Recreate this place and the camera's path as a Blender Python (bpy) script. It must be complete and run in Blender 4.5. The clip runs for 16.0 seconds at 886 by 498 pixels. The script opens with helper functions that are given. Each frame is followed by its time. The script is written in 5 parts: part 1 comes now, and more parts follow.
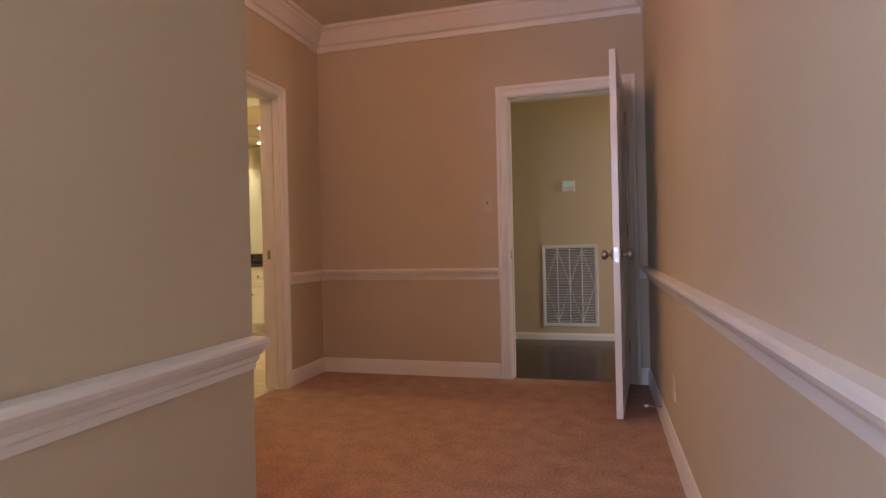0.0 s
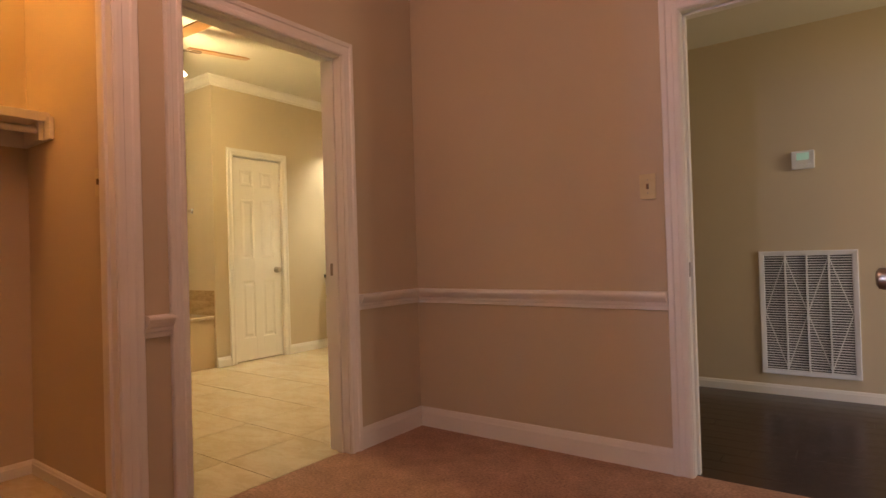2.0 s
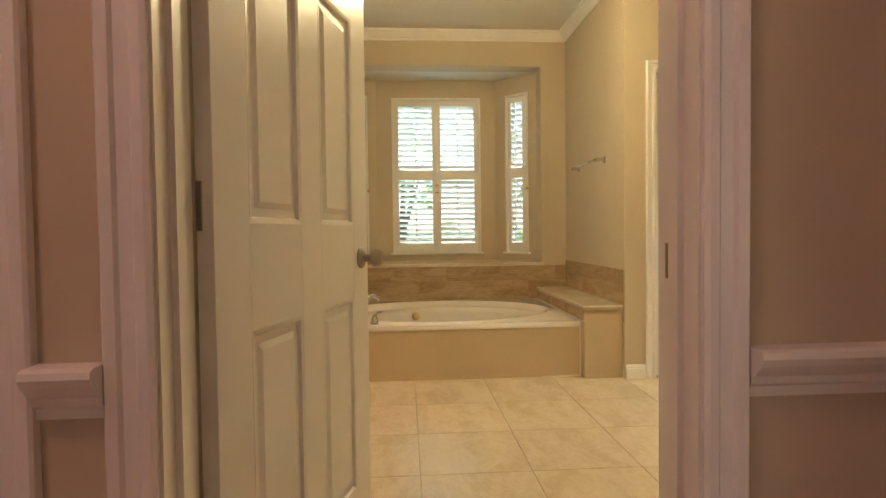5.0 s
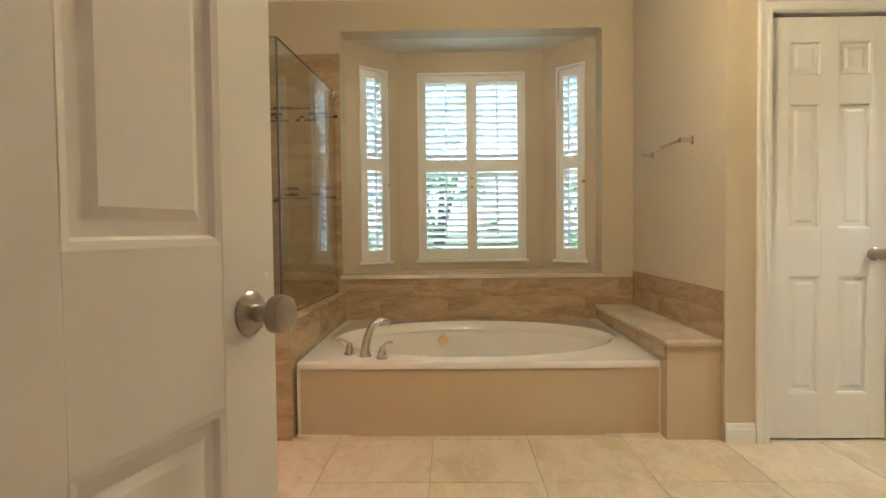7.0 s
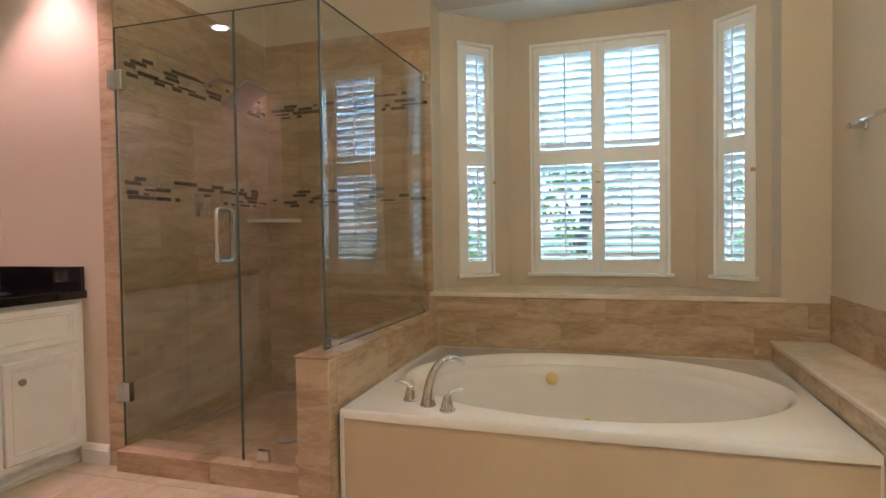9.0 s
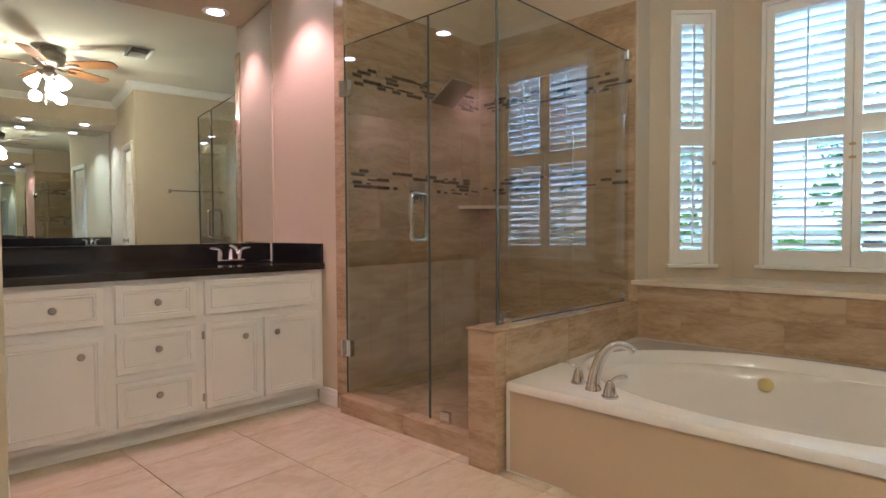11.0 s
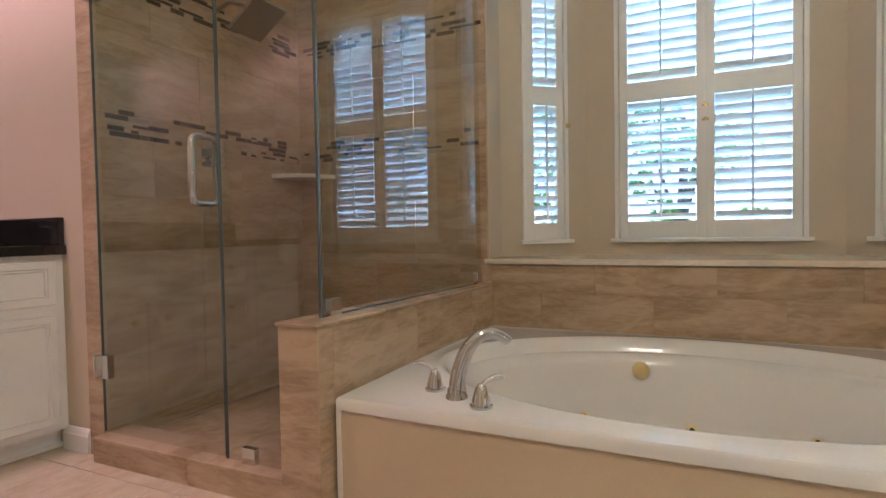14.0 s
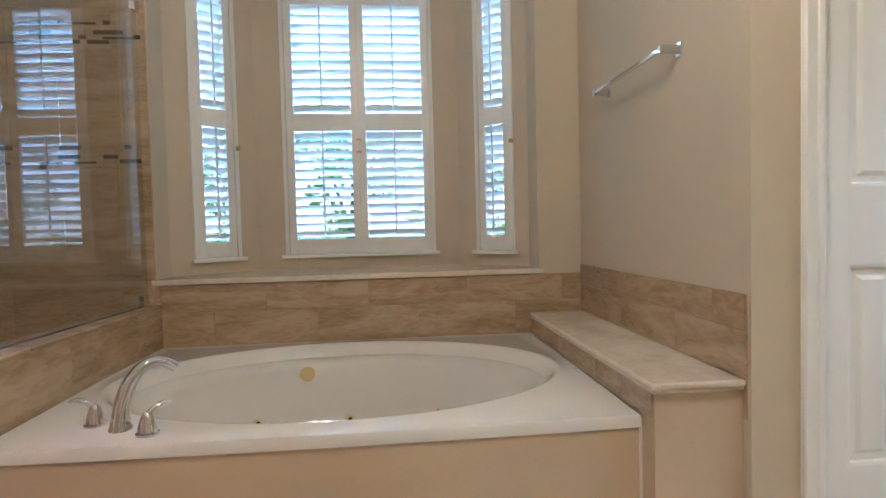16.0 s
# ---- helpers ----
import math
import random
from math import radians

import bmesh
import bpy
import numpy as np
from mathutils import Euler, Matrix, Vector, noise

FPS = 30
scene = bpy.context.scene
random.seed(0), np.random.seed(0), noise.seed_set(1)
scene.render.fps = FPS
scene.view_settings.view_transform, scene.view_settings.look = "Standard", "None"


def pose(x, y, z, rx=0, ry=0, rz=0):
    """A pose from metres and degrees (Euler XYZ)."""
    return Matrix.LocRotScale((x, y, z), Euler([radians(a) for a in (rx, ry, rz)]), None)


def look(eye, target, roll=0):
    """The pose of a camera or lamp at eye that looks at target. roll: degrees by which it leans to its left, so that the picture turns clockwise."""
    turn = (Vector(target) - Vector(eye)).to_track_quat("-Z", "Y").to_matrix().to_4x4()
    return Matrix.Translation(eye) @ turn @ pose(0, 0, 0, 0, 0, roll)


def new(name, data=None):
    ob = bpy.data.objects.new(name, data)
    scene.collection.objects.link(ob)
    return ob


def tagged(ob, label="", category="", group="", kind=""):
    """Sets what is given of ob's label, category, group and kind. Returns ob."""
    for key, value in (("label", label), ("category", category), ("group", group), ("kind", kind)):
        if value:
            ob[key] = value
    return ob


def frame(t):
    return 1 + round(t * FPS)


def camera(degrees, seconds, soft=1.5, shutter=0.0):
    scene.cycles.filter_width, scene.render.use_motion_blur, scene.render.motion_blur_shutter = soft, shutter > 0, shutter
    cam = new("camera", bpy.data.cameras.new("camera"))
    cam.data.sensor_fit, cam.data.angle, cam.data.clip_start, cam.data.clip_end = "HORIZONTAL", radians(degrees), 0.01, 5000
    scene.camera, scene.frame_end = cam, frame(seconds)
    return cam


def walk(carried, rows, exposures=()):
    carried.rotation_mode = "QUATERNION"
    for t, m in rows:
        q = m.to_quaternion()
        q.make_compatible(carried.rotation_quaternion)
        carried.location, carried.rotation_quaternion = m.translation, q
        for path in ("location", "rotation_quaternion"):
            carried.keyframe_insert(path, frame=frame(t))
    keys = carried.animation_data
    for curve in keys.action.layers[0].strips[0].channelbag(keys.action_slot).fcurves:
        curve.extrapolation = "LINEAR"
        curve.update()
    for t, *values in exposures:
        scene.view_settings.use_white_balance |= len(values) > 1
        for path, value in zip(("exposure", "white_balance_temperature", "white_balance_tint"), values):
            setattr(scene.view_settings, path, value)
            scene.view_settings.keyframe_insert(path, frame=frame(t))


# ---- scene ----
cam = camera(76.3, 16.0)
PATH = [
    (0, (-0.059, 0.239, 0.981), (-0.598, 2.165, 0.974), -1.3),
    (0.5, (-0.047, 0.643, 0.989), (-0.638, 2.554, 0.991), -1.7),
    (1, (-0.064, 1.03, 0.962), (-0.753, 2.907, 0.981), -1.6),
    (1.5, (-0.064, 1.4, 0.989), (-0.852, 3.238, 0.999), -1.6),
    (2, (-0.092, 1.717, 1.01), (-1.277, 3.328, 1.033), -1.7),
    (2.5, (-0.225, 2.106, 0.959), (-1.604, 3.554, 1.013), -0.7),
    (3, (-0.34, 2.505, 1.001), (-1.924, 3.726, 1.024), -1.8),
    (3.5, (-0.519, 2.784, 0.979), (-2.352, 3.584, 1.0), -1.0),
    (4, (-0.818, 3.015, 0.991), (-2.714, 3.654, 0.971), -0.8),
    (4.5, (-1.102, 3.233, 0.999), (-3.057, 3.651, 0.952), -1.5),
    (5, (-1.348, 3.296, 1.01), (-3.343, 3.429, 0.949), -0.7),
    (7.5, (-2.555, 3.519, 1.071), (-4.553, 3.468, 1.005), -0.7),
    (8, (-2.787, 3.601, 1.091), (-4.783, 3.483, 1.027), -0.8),
    (8.5, (-2.964, 3.673, 1.087), (-4.936, 3.345, 1.027), -0.8),
    (9, (-3.129, 3.701, 1.077), (-5.044, 3.126, 1.023), -0.8),
    (9.5, (-3.219, 3.776, 1.083), (-5.008, 2.883, 1.03), -0.5),
    (10, (-3.237, 3.889, 1.076), (-4.816, 2.662, 1.022), -0.2),
    (12.5, (-3.33, 4.109, 0.923), (-4.772, 2.726, 0.856), -0.3),
    (13, (-3.432, 3.914, 0.911), (-5.039, 2.724, 0.85), -0.5),
    (13.5, (-3.662, 3.733, 0.872), (-5.369, 2.694, 0.81), -0.7),
    (14, (-3.819, 3.648, 0.862), (-5.622, 2.784, 0.799), -1.0),
    (14.5, (-3.82, 3.642, 0.866), (-5.755, 3.145, 0.785), -1.0),
    (15, (-3.808, 3.599, 0.824), (-5.801, 3.44, 0.761), -0.8),
    (15.5, (-3.729, 3.651, 0.895), (-5.727, 3.68, 0.809), -1.1),
    (16, (-3.583, 3.772, 0.947), (-5.573, 3.963, 0.869), -1.4),
]
LIGHT = [(0.0, 1.42, 7150, 18), (1.5, 1.42, 7500, 20), (3.5, 1.43, 7600, 19), (5.0, 1.5, 6500, 16), (7.5, 1.55, 5300, 19), (9.0, 1.56, 4920, 20), (12.5, 1.53, 4740, 23), (16.0, 1.55, 4540, 23)]
walk(cam, [(t, look(eye, target, roll)) for t, eye, target, roll in PATH], LIGHT)

# ---------- light ----------
world = bpy.data.worlds.new("sky")
scene.world = world
world.use_nodes = True
wn = world.node_tree.nodes
sky = wn.new("ShaderNodeTexSky")
sky.sky_type, sky.sun_disc = "NISHITA", False
sky.sun_elevation, sky.sun_rotation = radians(62), radians(274)
wn["Background"].inputs[1].default_value = 0.15
world.node_tree.links.new(sky.outputs[0], wn["Background"].inputs[0])


def lamp(name, kind, m, watts, colour, size=0.1, size_y=None, spot=None):
    d = bpy.data.lights.new(name, kind)
    d.energy, d.color = watts, colour
    if kind == "AREA":
        d.size = size
        if size_y:
            d.shape, d.size_y = "RECTANGLE", size_y
    else:
        d.shadow_soft_size = size
    if spot:
        d.spot_size, d.spot_blend = radians(spot), 0.6
    ob = new(name, d)
    ob.matrix_world = m
    return ob


WARM, AMBER, WHITE, DAY = (1.0, 0.83, 0.43), (1.0, 0.50, 0.15), (1.0, 0.72, 0.50), (0.62, 0.79, 1.0)
sun = bpy.data.lights.new("sun", "SUN")
sun.energy, sun.angle, sun.color = 4.0, radians(0.5), (1.0, 0.98, 0.93)
so = new("sun", sun)
so.matrix_world = look((-4.5, 0.3, 8.5), (0, 0, 0))
FAN = (-4.18, 3.84)
for i in range(3):
    a = radians(20 + 120 * i)
    lamp("fan_bulb", "POINT", pose(FAN[0] + 0.12 * math.cos(a), FAN[1] + 0.12 * math.sin(a), 2.33), 6.8, WARM, 0.05)
for (x, y) in ((-4.98, 1.16), (-4.02, 1.16)):
    lamp("downlight_beam", "SPOT", pose(x, y, 2.47), 18.5, (1.0, 0.53, 0.43), 0.05, spot=104)
for (x, y) in ((-4.69, 6.36), (-4.05, 6.36)):
    lamp("downlight_beam", "SPOT", pose(x, y, 2.47), 20, (0.97, 1.0, 0.80), 0.05, spot=120)
lamp("closet_bulb", "POINT", pose(-2.85, 2.1, 2.62), 6.5, AMBER, 0.06)
lamp("bedroom_window_sky", "AREA", look((-1.40, -2.62, 1.5), (-1.1, 0, 1.4)), 98, (0.45, 0.60, 1.0), 1.1, 1.5)
# cyan lamp added out of view above the bay; it helps the sky light the slats
lamp("bay_sky_fill", "AREA", look((-7.9, 3.65, 3.9), (-6.7, 3.65, 1.5)), 440, (0.50, 0.93, 1.0), 3.4, 1.2)
# unseen warm area lamp, added at the hall's far end to brighten it
lamp("hall_fill", "AREA", look((2.40, 5.3, 1.3), (0, 5.3, 1.2)), 9.0, (1.0, 0.82, 0.58), 0.5, 1.4)
# made-up warm fill for the dressing room's north and east walls
lamp("bedroom_fill_bulb", "POINT", pose(-1.3, 2.3, 2.60), 8.4, (1.0, 0.55, 0.44), 0.10)

# ---------- materials ----------
def mat(name, colour, rough=0.5, metal=0.0, vary=0.06, scale=8.0, bump=0.0, bump_scale=200.0, colour2=None, coat=0.0, island=0.0, stretch=(1, 1, 1), fine=0.04):
    m = bpy.data.materials.new(name)
    m.use_nodes = True
    n, l = m.node_tree.nodes, m.node_tree.links
    b = n["Principled BSDF"]
    b.inputs["Roughness"].default_value, b.inputs["Metallic"].default_value = rough, metal
    if coat:
        b.inputs["Coat Weight"].default_value, b.inputs["Coat Roughness"].default_value = coat, 0.05
    tc = n.new("ShaderNodeTexCoord")
    geo = n.new("ShaderNodeNewGeometry")
    mp = n.new("ShaderNodeMapping")
    mp.inputs["Scale"].default_value = stretch
    l.new(geo.outputs["Position"], mp.inputs[0])
    big = n.new("ShaderNodeTexNoise")
    big.inputs["Scale"].default_value, big.inputs["Detail"].default_value = scale, 6
    l.new(mp.outputs[0], big.inputs["Vector"])
    mix = n.new("ShaderNodeMix")
    mix.data_type = "RGBA"
    c2 = colour2 or tuple(max(0, c * (1 - 3 * vary)) for c in colour)
    c1 = colour if colour2 else tuple(min(1, c * (1 + vary)) for c in colour)
    mix.inputs["A"].default_value, mix.inputs["B"].default_value = (*c1, 1), (*c2, 1)
    ramp = n.new("ShaderNodeMapRange")
    ramp.inputs[1].default_value, ramp.inputs[2].default_value = 0.3, 0.75
    l.new(big.outputs[0], ramp.inputs[0])
    l.new(ramp.outputs[0], mix.inputs[0])
    out = mix.outputs["Result"]
    small = n.new("ShaderNodeTexNoise")
    small.inputs["Scale"].default_value, small.inputs["Detail"].default_value = bump_scale, 4
    l.new(geo.outputs["Position"], small.inputs["Vector"])
    hsv = n.new("ShaderNodeHueSaturation")
    mr = n.new("ShaderNodeMapRange")
    mr.inputs[3].default_value, mr.inputs[4].default_value = 1 - fine, 1 + fine
    l.new(small.outputs[0], mr.inputs[0])
    last = mr.outputs[0]
    if island:
        oi = n.new("ShaderNodeObjectInfo")
        mi = n.new("ShaderNodeMapRange")
        mi.inputs[3].default_value, mi.inputs[4].default_value = 1 - island, 1 + island
        l.new(oi.outputs["Random"], mi.inputs[0])
        mul = n.new("ShaderNodeMath")
        mul.operation = "MULTIPLY"
        l.new(last, mul.inputs[0])
        l.new(mi.outputs[0], mul.inputs[1])
        last = mul.outputs[0]
    l.new(last, hsv.inputs["Value"])
    l.new(out, hsv.inputs["Color"])
    l.new(hsv.outputs[0], b.inputs["Base Color"])
    if bump:
        bp = n.new("ShaderNodeBump")
        bp.inputs["Strength"].default_value, bp.inputs["Distance"].default_value = bump, 0.004
        l.new(small.outputs[0], bp.inputs["Height"])
        l.new(bp.outputs[0], b.inputs["Normal"])
    return m


def stone(name, base, vein, dark, rough=0.3, turn=25.0, scale=1.6, island=0.06, axis="x", threads=0.32):
    """Veined travertine: stretched, slanting bands plus fine grain."""
    m = mat(name, base, rough, island=island, bump=0.05, bump_scale=90, fine=0.05)
    n, l = m.node_tree.nodes, m.node_tree.links
    mp = [q for q in n if q.type == "MAPPING"][0]
    mp.inputs["Rotation"].default_value = (radians(turn), radians(-turn), radians(10)) if axis == "x" else (0, 0, radians(turn))
    mp.inputs["Scale"].default_value = (1.0, 1.0, 4.0) if axis == "x" else (1.0, 1.8, 1.0)
    oi = n.new("ShaderNodeObjectInfo")
    sc = n.new("ShaderNodeVectorMath")
    sc.operation = "SCALE"
    sc.inputs[0].default_value = (7.0, 11.0, 5.0)
    l.new(oi.outputs["Random"], sc.inputs["Scale"])
    ad = n.new("ShaderNodeVectorMath")
    l.new(mp.outputs[0], ad.inputs[0])
    l.new(sc.outputs[0], ad.inputs[1])
    noise_node = [q for q in n if q.type == "TEX_NOISE"][0]
    noise_node.inputs["Scale"].default_value, noise_node.inputs["Distortion"].default_value = scale, 1.2
    noise_node.inputs["Detail"].default_value = 9
    l.new(ad.outputs[0], noise_node.inputs["Vector"])
    mix = [q for q in n if q.type == "MIX"][0]
    rp = n.new("ShaderNodeValToRGB")
    rp.color_ramp.elements[0].position, rp.color_ramp.elements[0].color = 0.41, (*dark, 1)
    rp.color_ramp.elements[1].position, rp.color_ramp.elements[1].color = 0.60, (*vein, 1)
    e = rp.color_ramp.elements.new(0.5)
    e.color = (*base, 1)
    streak = n.new("ShaderNodeTexNoise")
    streak.inputs["Scale"].default_value, streak.inputs["Detail"].default_value, streak.inputs["Distortion"].default_value = scale * 3.4, 10, 2.0
    l.new(ad.outputs[0], streak.inputs["Vector"])
    half, add = n.new("ShaderNodeMath"), n.new("ShaderNodeMath")
    half.operation, half.inputs[1].default_value = "MULTIPLY", 0.36
    add.operation, add.inputs[1].default_value = "MULTIPLY_ADD", 0.64
    l.new(streak.outputs[0], half.inputs[0])
    l.new(noise_node.outputs[0], add.inputs[0])
    l.new(half.outputs[0], add.inputs[2])
    l.new(add.outputs[0], rp.inputs[0])
    off, mag, thin = n.new("ShaderNodeMath"), n.new("ShaderNodeMath"), n.new("ShaderNodeMapRange")
    off.operation, off.inputs[1].default_value, mag.operation = "SUBTRACT", 0.53, "ABSOLUTE"
    thin.inputs[1].default_value, thin.inputs[2].default_value, thin.inputs[3].default_value, thin.inputs[4].default_value = 0.0, 0.022, threads, 0.0
    l.new(streak.outputs[0], off.inputs[0])
    l.new(off.outputs[0], mag.inputs[0])
    l.new(mag.outputs[0], thin.inputs[0])
    thread = n.new("ShaderNodeMix")
    thread.data_type = "RGBA"
    thread.inputs["B"].default_value = (*[min(1, c * 1.12) for c in vein], 1)
    l.new(thin.outputs[0], thread.inputs[0])
    l.new(rp.outputs[0], thread.inputs["A"])
    hs = [q for q in n if q.type == "HUE_SAT"][0]
    l.new(thread.outputs["Result"], hs.inputs["Color"])
    n.remove(mix)
    return m


def emit(name, colour, strength):
    m = bpy.data.materials.new(name)
    m.use_nodes = True
    b = m.node_tree.nodes["Principled BSDF"]
    b.inputs["Base Color"].default_value = (*colour, 1)
    b.inputs["Emission Color"].default_value = (*colour, 1)
    b.inputs["Emission Strength"].default_value = strength
    return m


def glass(name, tint, base=0.08):
    """Thin clear pane: straight-through view with the gloss of its two faces."""
    m = bpy.data.materials.new(name)
    m.use_nodes = True
    n, l = m.node_tree.nodes, m.node_tree.links
    n.remove(n["Principled BSDF"])
    tr, gl, mx, lw = n.new("ShaderNodeBsdfTransparent"), n.new("ShaderNodeBsdfGlossy"), n.new("ShaderNodeMixShader"), n.new("ShaderNodeLayerWeight")
    tr.inputs[0].default_value, gl.inputs["Roughness"].default_value = (*tint, 1), 0.0
    lw.inputs[0].default_value = 0.5
    pw, ml = n.new("ShaderNodeMath"), n.new("ShaderNodeMath")
    pw.operation, pw.inputs[1].default_value = "POWER", 4.5
    ml.operation, ml.inputs[1].default_value, ml.inputs[2].default_value = "MULTIPLY_ADD", 0.85, base
    l.new(lw.outputs["Facing"], pw.inputs[0])
    l.new(pw.outputs[0], ml.inputs[0])
    l.new(ml.outputs[0], mx.inputs[0])
    l.new(tr.outputs[0], mx.inputs[1])
    l.new(gl.outputs[0], mx.inputs[2])
    l.new(mx.outputs[0], n["Material Output"].inputs[0])
    return m


PAINT = mat("beige_wall_paint", (0.57, 0.475, 0.335), 0.75, vary=0.02, scale=1.5, bump=0.12, bump_scale=260, fine=0.025)
CEIL = mat("ceiling_paint", (0.70, 0.66, 0.56), 0.85, vary=0.02, scale=1.5, bump=0.2, bump_scale=160)
TRIM = mat("white_trim_paint", (0.80, 0.77, 0.71), 0.38, vary=0.015, scale=5, bump=0.05, bump_scale=120, fine=0.02)
DOORW = mat("white_door_paint", (0.80, 0.775, 0.72), 0.30, vary=0.012, scale=4, bump=0.06, bump_scale=300, fine=0.02)
CABW = mat("white_cabinet_paint", (0.80, 0.785, 0.75), 0.4, vary=0.012, scale=4, bump=0.04, bump_scale=200, fine=0.02)
CARPET = mat("rose_carpet", (0.43, 0.255, 0.178), 1.0, vary=0.08, scale=9, bump=1.0, bump_scale=80, fine=0.7)
WOODF = mat("dark_wood_floor", (0.045, 0.02, 0.013), 0.25, vary=0.2, scale=3, stretch=(1, 12, 1), bump=0.05, island=0.35)
TILEF = stone("cream_travertine_tile", (0.60, 0.495, 0.34), (0.635, 0.54, 0.385), (0.55, 0.445, 0.295), 0.25, 35, 2.2, 0.04, "z", 0.12)
GROUT = mat("tan_grout", (0.42, 0.34, 0.23), 0.9, vary=0.08, scale=20)
TILEW = stone("brown_travertine_tile", (0.425, 0.300, 0.172), (0.50, 0.368, 0.226), (0.35, 0.241, 0.132), 0.25, 20, 2.2, 0.014)
TGROUT = mat("brown_grout", (0.48, 0.345, 0.21), 0.85, vary=0.06, scale=20)
MOSAIC = mat("dark_glass_mosaic", (0.055, 0.036, 0.026), 0.12, island=0.55, vary=0.1, scale=30)
MOSAIC2 = mat("tan_stone_mosaic", (0.36, 0.27, 0.17), 0.3, island=0.25, vary=0.1, scale=30)
GRANITE = mat("black_granite", (0.012, 0.011, 0.012), 0.08, vary=0.3, scale=60, bump_scale=700, fine=0.6, coat=0.4)
ACRYL = mat("white_tub_acrylic", (0.75, 0.70, 0.64), 0.06, vary=0.01, scale=3, fine=0.01)
APRON = mat("tan_tub_panel", (0.60, 0.47, 0.31), 0.42, vary=0.03, scale=2, bump=0.08, bump_scale=120)
SLAB = stone("cream_stone_slab", (0.69, 0.59, 0.45), (0.74, 0.65, 0.52), (0.64, 0.53, 0.39), 0.18, 15, 2.0, 0.0)
CHROME = mat("polished_chrome", (0.72, 0.72, 0.73), 0.04, 1.0, vary=0.0, fine=0.0)
NICKEL = mat("brushed_nickel", (0.40, 0.36, 0.315), 0.3, 1.0, vary=0.02, fine=0.04, bump_scale=400)
PEWTER = mat("aged_pewter", (0.34, 0.29, 0.235), 0.32, 1.0, vary=0.1, fine=0.05)
BRASS = mat("brass_catch", (0.55, 0.38, 0.14), 0.3, 1.0, vary=0.05)
PLASTW = mat("ivory_plastic", (0.60, 0.53, 0.39), 0.4, vary=0.01, fine=0.01)
GREYP = mat("white_grille_enamel", (0.72, 0.73, 0.74), 0.45, vary=0.02, fine=0.02)
DARK = mat("dark_void", (0.02, 0.018, 0.016), 0.8, vary=0.1)
FILTER = mat("grey_filter_cloth", (0.10, 0.10, 0.105), 0.9, vary=0.15, scale=30)
BLADE = mat("oak_fan_blade", (0.38, 0.17, 0.055), 0.3, vary=0.15, scale=5, stretch=(1.2, 1.2, 1), bump=0.03, coat=0.2)
YELLOW = mat("yellowed_jet_plastic", (0.70, 0.55, 0.22), 0.35, vary=0.05)
CAULK = mat("white_caulk", (0.78, 0.74, 0.66), 0.5, vary=0.02)
SLATM = mat("white_louver_paint", (0.84, 0.84, 0.82), 0.4, vary=0.01, fine=0.01)
LEAF = mat("green_leaves", (0.10, 0.20, 0.05), 0.5, vary=0.3, scale=9, fine=0.3)
ln, ll = LEAF.node_tree.nodes, LEAF.node_tree.links
lt, lm = ln.new("ShaderNodeBsdfTranslucent"), ln.new("ShaderNodeMixShader")
lt.inputs[0].default_value, lm.inputs[0].default_value = (0.22, 0.42, 0.07, 1), 0.5
ll.new(ln["Principled BSDF"].outputs[0], lm.inputs[1])
ll.new(lt.outputs[0], lm.inputs[2])
ll.new(lm.outputs[0], ln["Material Output"].inputs[0])
LAWN = mat("lawn_grass", (0.10, 0.14, 0.05), 0.95, vary=0.25, scale=3, fine=0.3, bump=0.5)
BARK = mat("grey_bark", (0.14, 0.11, 0.085), 0.9, vary=0.2, scale=20, bump=0.6, bump_scale=60)
FENCE = mat("weathered_fence_wood", (0.30, 0.27, 0.24), 0.85, vary=0.15, scale=6, island=0.2)
GLASS = glass("shower_glass", (0.80, 0.83, 0.79), 0.15)
GEDGE = mat("green_glass_edge", (0.10, 0.115, 0.105), 0.15, vary=0.02)
PANE = glass("window_pane", (0.97, 0.99, 0.98))
MIRROR = mat("silvered_mirror", (0.78, 0.82, 0.79), 0.0, 1.0, vary=0.0, fine=0.0)
BULB = emit("lit_shade_glass", (1.0, 0.83, 0.58), 5.0)
DOWNL = emit("lit_downlight_lens", (1.0, 0.86, 0.72), 9.0)
LCD = emit("lit_green_display", (0.30, 0.55, 0.45), 0.10)
RUBBER = mat("white_rubber_tip", (0.75, 0.73, 0.70), 0.7)


# ---------- mesh helpers ----------
def box(bm, a, b, bevel=0.0, m=None):
    lo, hi = [min(p, q) for p, q in zip(a, b)], [max(p, q) for p, q in zip(a, b)]
    vs = bmesh.ops.create_cube(bm, size=1.0)["verts"]
    for v in vs:
        v.co = Vector([lo[k] + (v.co[k] + 0.5) * (hi[k] - lo[k]) for k in range(3)])
    if bevel:
        es = list({e for v in vs for e in v.link_edges})
        r = bmesh.ops.bevel(bm, geom=es, offset=bevel, segments=2, affect="EDGES", profile=0.5)
        vs = list({v for f in r["faces"] for v in f.verts} | {v for v in vs if v.is_valid})
    if m is not None:
        bmesh.ops.transform(bm, matrix=m, verts=[v for v in vs if v.is_valid])
    return bm


def boxes(*items, bevel=0.0):
    bm = bmesh.new()
    for a, b in items:
        box(bm, a, b, bevel)
    return bm


